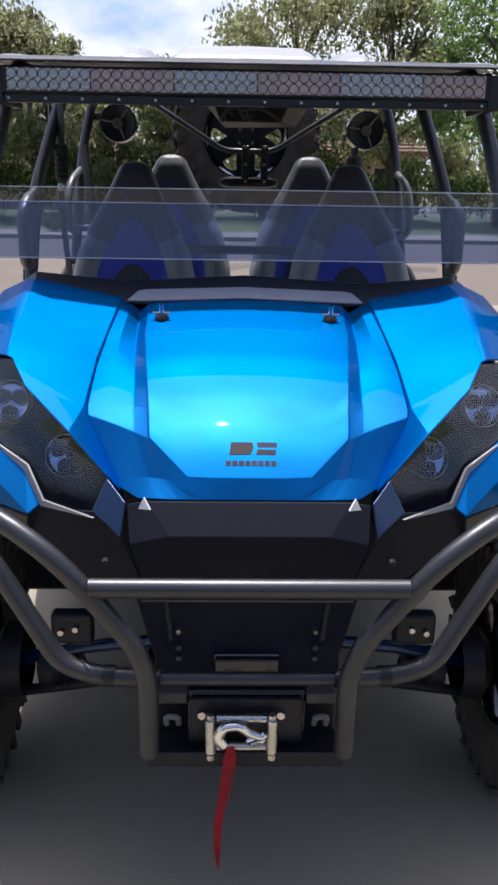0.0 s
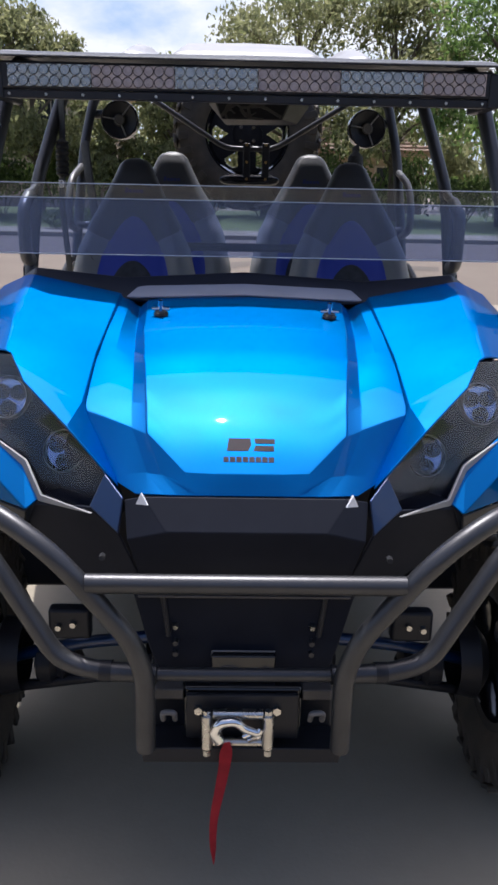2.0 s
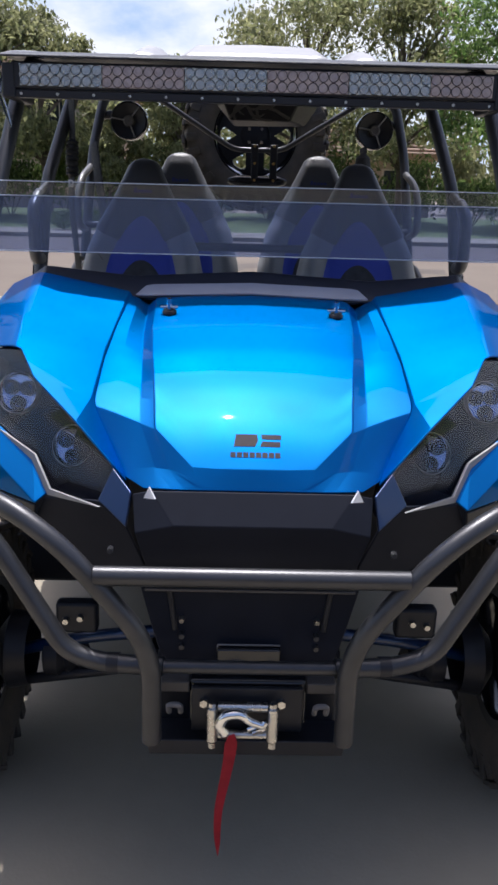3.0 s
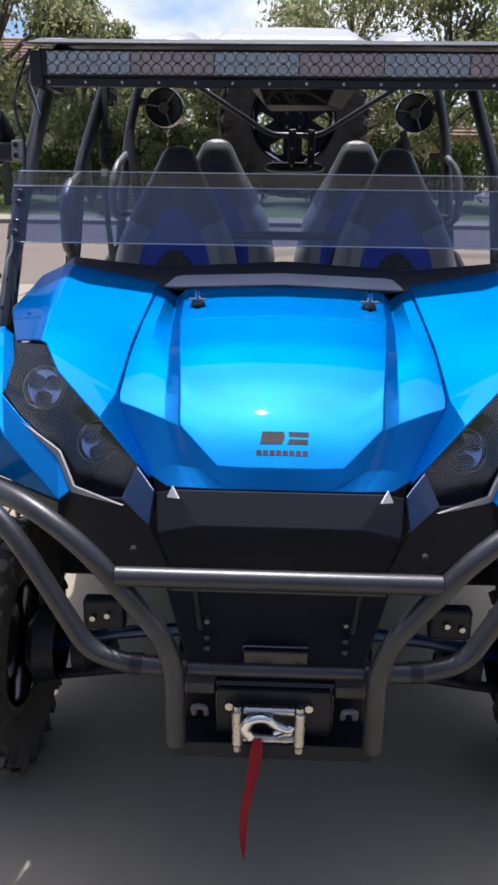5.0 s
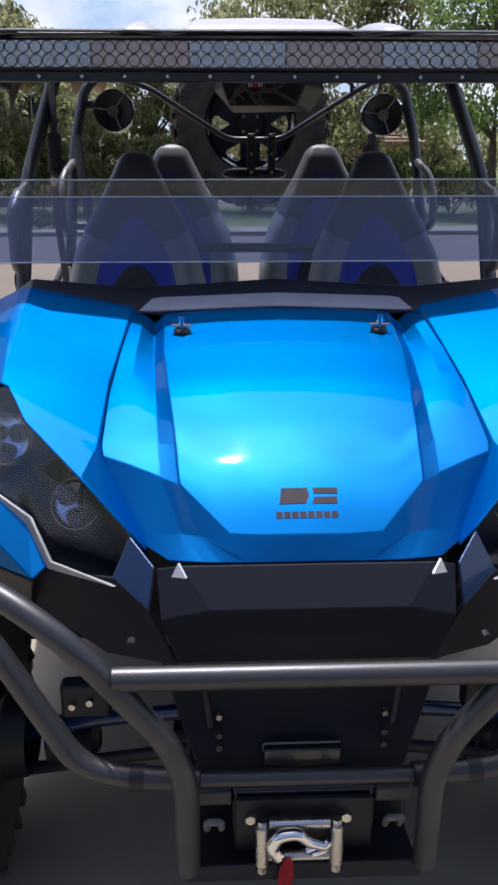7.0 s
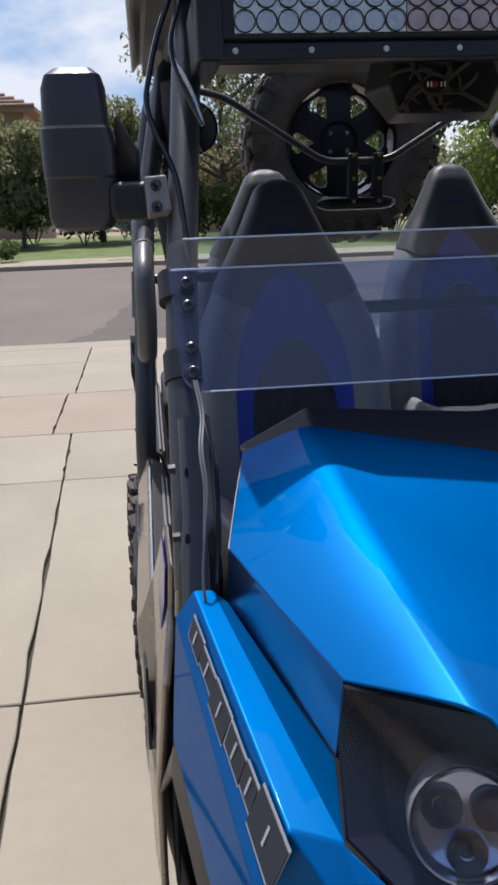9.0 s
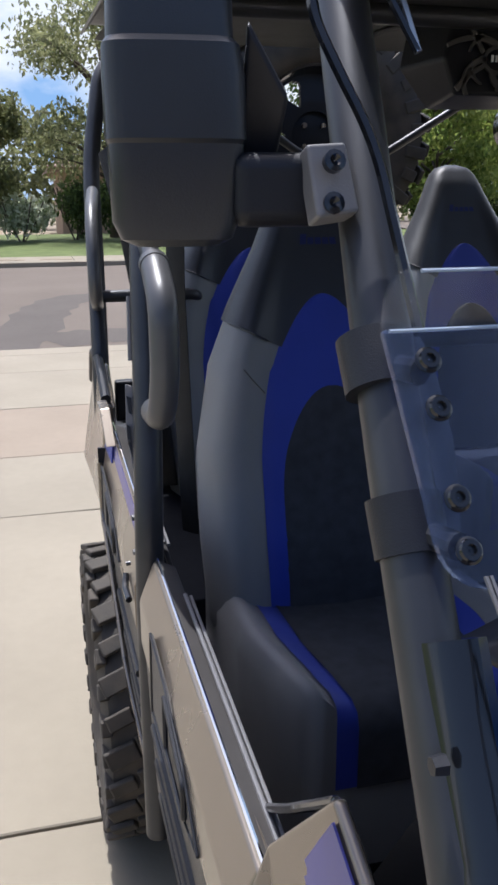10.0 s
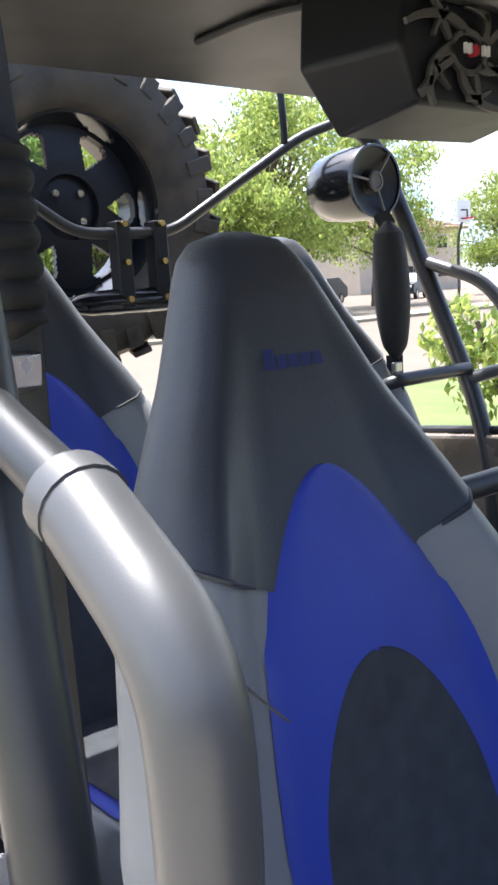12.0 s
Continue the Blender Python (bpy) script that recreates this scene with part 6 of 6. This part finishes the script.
# pillar feet and wires
for k in SIDES:
    part("pillar_foot", tube(sx(k, [(-0.712, 2.272, 1.075), (-0.707, 2.31, 1.15), (-0.703, 2.385, 1.28)]), lambda t: 0.031 - 0.008 * t, 0.03, 12, None, True, 0.8), GLOSSBLK, cage, "black pillar foot sleeve")
    for y, z in ((2.335, 1.235), (2.296, 1.165)):
        part("foot_bolt", cyl(sx(k, [(-0.728, y, z)])[0], sx(k, [(-0.7365, y, z)])[0], 0.0065, 0.0055, 6), BLACK, cage, "black hex bolt")
for off in (0.0, 0.003):
    part("wire", tube([(-0.700 + off, 2.355, 1.335), (-0.694 + off, 2.33, 1.30), (-0.702 + off, 2.29, 1.27), (-0.698 + off, 2.27, 1.235), (-0.703, 2.245, 1.18), (-0.708, 2.235, 1.13), (-0.705 + off, 2.225, 1.09)], 0.0014, 0.02, 6), GREYP, cage, "thin loose wire")
part("wire", tube([(-0.69, 2.33, 1.30), (-0.682, 2.31, 1.25), (-0.683, 2.29, 1.18), (-0.69, 2.26, 1.12)], 0.003, 0.02, 6), GLOSSBLK, cage, "black loose wire")
part("wire", tube([(-0.69, 2.60, 1.80), (-0.715, 2.585, 1.74), (-0.735, 2.57, 1.66), (-0.722, 2.55, 1.62), (-0.70, 2.53, 1.57), (-0.69, 2.47, 1.45)], 0.004, 0.03, 6), GLOSSBLK, cage, "black cable along the pillar")
for off in (0.0, 0.012):
    part("wire", tube([(-0.68, 2.60 + off, 1.79), (-0.70, 2.585 + off, 1.73), (-0.685 + off, 2.57, 1.68), (-0.66, 2.555, 1.63)], 0.003, 0.03, 6), STEEL if off else GLOSSBLK, cage, "thin cable")
part("zip_tie", tube([(-0.582, 3.346, 1.256), (-0.568, 3.338, 1.238), (-0.549, 3.330, 1.216)], 0.0012, 0, 6), DGREY, car, "loose cable tie on the seat")

# ---- sky backdrop ----
def sky_backdrop():
    bm = bmesh.new()
    grid(lambda u, v: (700 * math.sin(-1.9 + 3.8 * u), 700 * math.cos(-1.9 + 3.8 * u), -20 + 330 * v), 48, 6, bm)
    m = bpy.data.materials.new("cloudy_sky")
    m.use_nodes = True
    n, ln = m.node_tree.nodes, m.node_tree.links.new
    n.remove(n["Principled BSDF"])
    tc, mp, no, ra, mix, em = (n.new(k) for k in ("ShaderNodeTexCoord", "ShaderNodeMapping", "ShaderNodeTexNoise", "ShaderNodeMapRange", "ShaderNodeMix", "ShaderNodeEmission"))
    mp.inputs["Scale"].default_value = (0.006, 0.006, 0.012)
    no.inputs["Scale"].default_value, no.inputs["Detail"].default_value, no.inputs["Roughness"].default_value = 1.0, 9, 0.55
    ra.inputs["From Min"].default_value, ra.inputs["From Max"].default_value = 0.36, 0.54
    mix.data_type = "RGBA"
    mix.inputs["A"].default_value, mix.inputs["B"].default_value = (0.28, 0.46, 0.72, 1), (0.86, 0.87, 0.88, 1)
    ln(tc.outputs["Object"], mp.inputs["Vector"])
    ln(mp.outputs[0], no.inputs["Vector"])
    ln(no.outputs["Fac"], ra.inputs["Value"])
    ln(ra.outputs["Result"], mix.inputs["Factor"])
    ln(mix.outputs["Result"], em.inputs["Color"])
    em.inputs["Strength"].default_value = 0.85
    ln(em.outputs[0], n["Material Output"].inputs["Surface"])
    ob = part("backdrop", bm, m, None)
    tagged(ob, "blue sky with white summer clouds", "sky", kind="structure")


sky_backdrop()

# ---- slabs ----
def slab_mesh(w, d, seed, n=14, skew=0.0):
    """A slab whose edges are a little chipped and uneven."""
    rng = random.Random(seed)
    ring = []
    for x0, y0, x1, y1 in ((-1, -1, 1, -1), (1, -1, 1, 1), (1, 1, -1, 1), (-1, 1, -1, -1)):
        for k in range(n):
            t = k / n
            chip = rng.uniform(-0.002, 0.0045) + (rng.uniform(0.004, 0.012) if rng.random() < 0.07 else 0)
            x, y = (x0 + (x1 - x0) * t) * w / 2, (y0 + (y1 - y0) * t) * d / 2
            ring.append((x * (1 - 2 * chip / w) - skew * y, y * (1 - 2 * chip / d)))
    bm = bmesh.new()
    tops = [bm.verts.new((x * (1 - 0.008 / w), y * (1 - 0.008 / d), 0)) for x, y in ring]
    mids = [bm.verts.new((x, y, -0.004)) for x, y in ring]
    lows = [bm.verts.new((x, y, -0.03)) for x, y in ring]
    bm.faces.new(tops)
    for a, b in ((tops, mids), (mids, lows)):
        for k in range(len(a)):
            bm.faces.new((a[k], b[k], b[(k + 1) % len(a)], a[(k + 1) % len(a)]))
    return mesh_of(bm, "slab", False)


def lay(parent, xs, ys, material, gap=0.009, skew=0.0):
    shared = {}
    for j in range(len(ys) - 1):
        for i in range(len(xs) - 1):
            w, d = xs[i + 1] - xs[i] - gap, ys[j + 1] - ys[j] - gap
            key = (round(w, 3), round(d, 3))
            if key not in shared:
                shared[key] = slab_mesh(w, d, len(shared), skew=skew)
                shared[key].materials.append(material)
            ob = new("slab", shared[key])
            ob.parent = parent
            ob.location = ((xs[i] + xs[i + 1]) / 2 - skew * (ys[j] + ys[j + 1]) / 2, (ys[j] + ys[j + 1]) / 2, random.uniform(-0.002, 0.0))


XS = (-6.3, -3.6, -1.107, 1.4, 3.9, 5.4)
lay(bed, XS, (-6.0, -3.5, -1.0, 1.45, 3.82, 6.12, 7.19), CONCRETE, skew=0.034)
lay(bed, (-6.4, -3.0, -1.485, 0.2, 1.9, 3.6, 5.2), (7.19, 8.52), PINKC)
lay(bed, (-6.4, -3.2, -1.425, 0.2, 1.9, 3.6, 5.2), (8.52, 10.0, 10.95), CONCRETE)
lay(bed2, [-30 + 1.6 * k for k in range(45)], (26.1, 28.2), CONCRETE)

for x0, x1 in ((-1.85, -0.95), (-0.55, 0.35)):
    ob = part("drain_cover", box(x0, x1, 26.55, 27.1, -0.03, 0.008), EARTH, None, bevel=0.004)
    tagged(ob, "brown rectangular cover in the far pavement", "drain cover", group="covers in the far pavement")
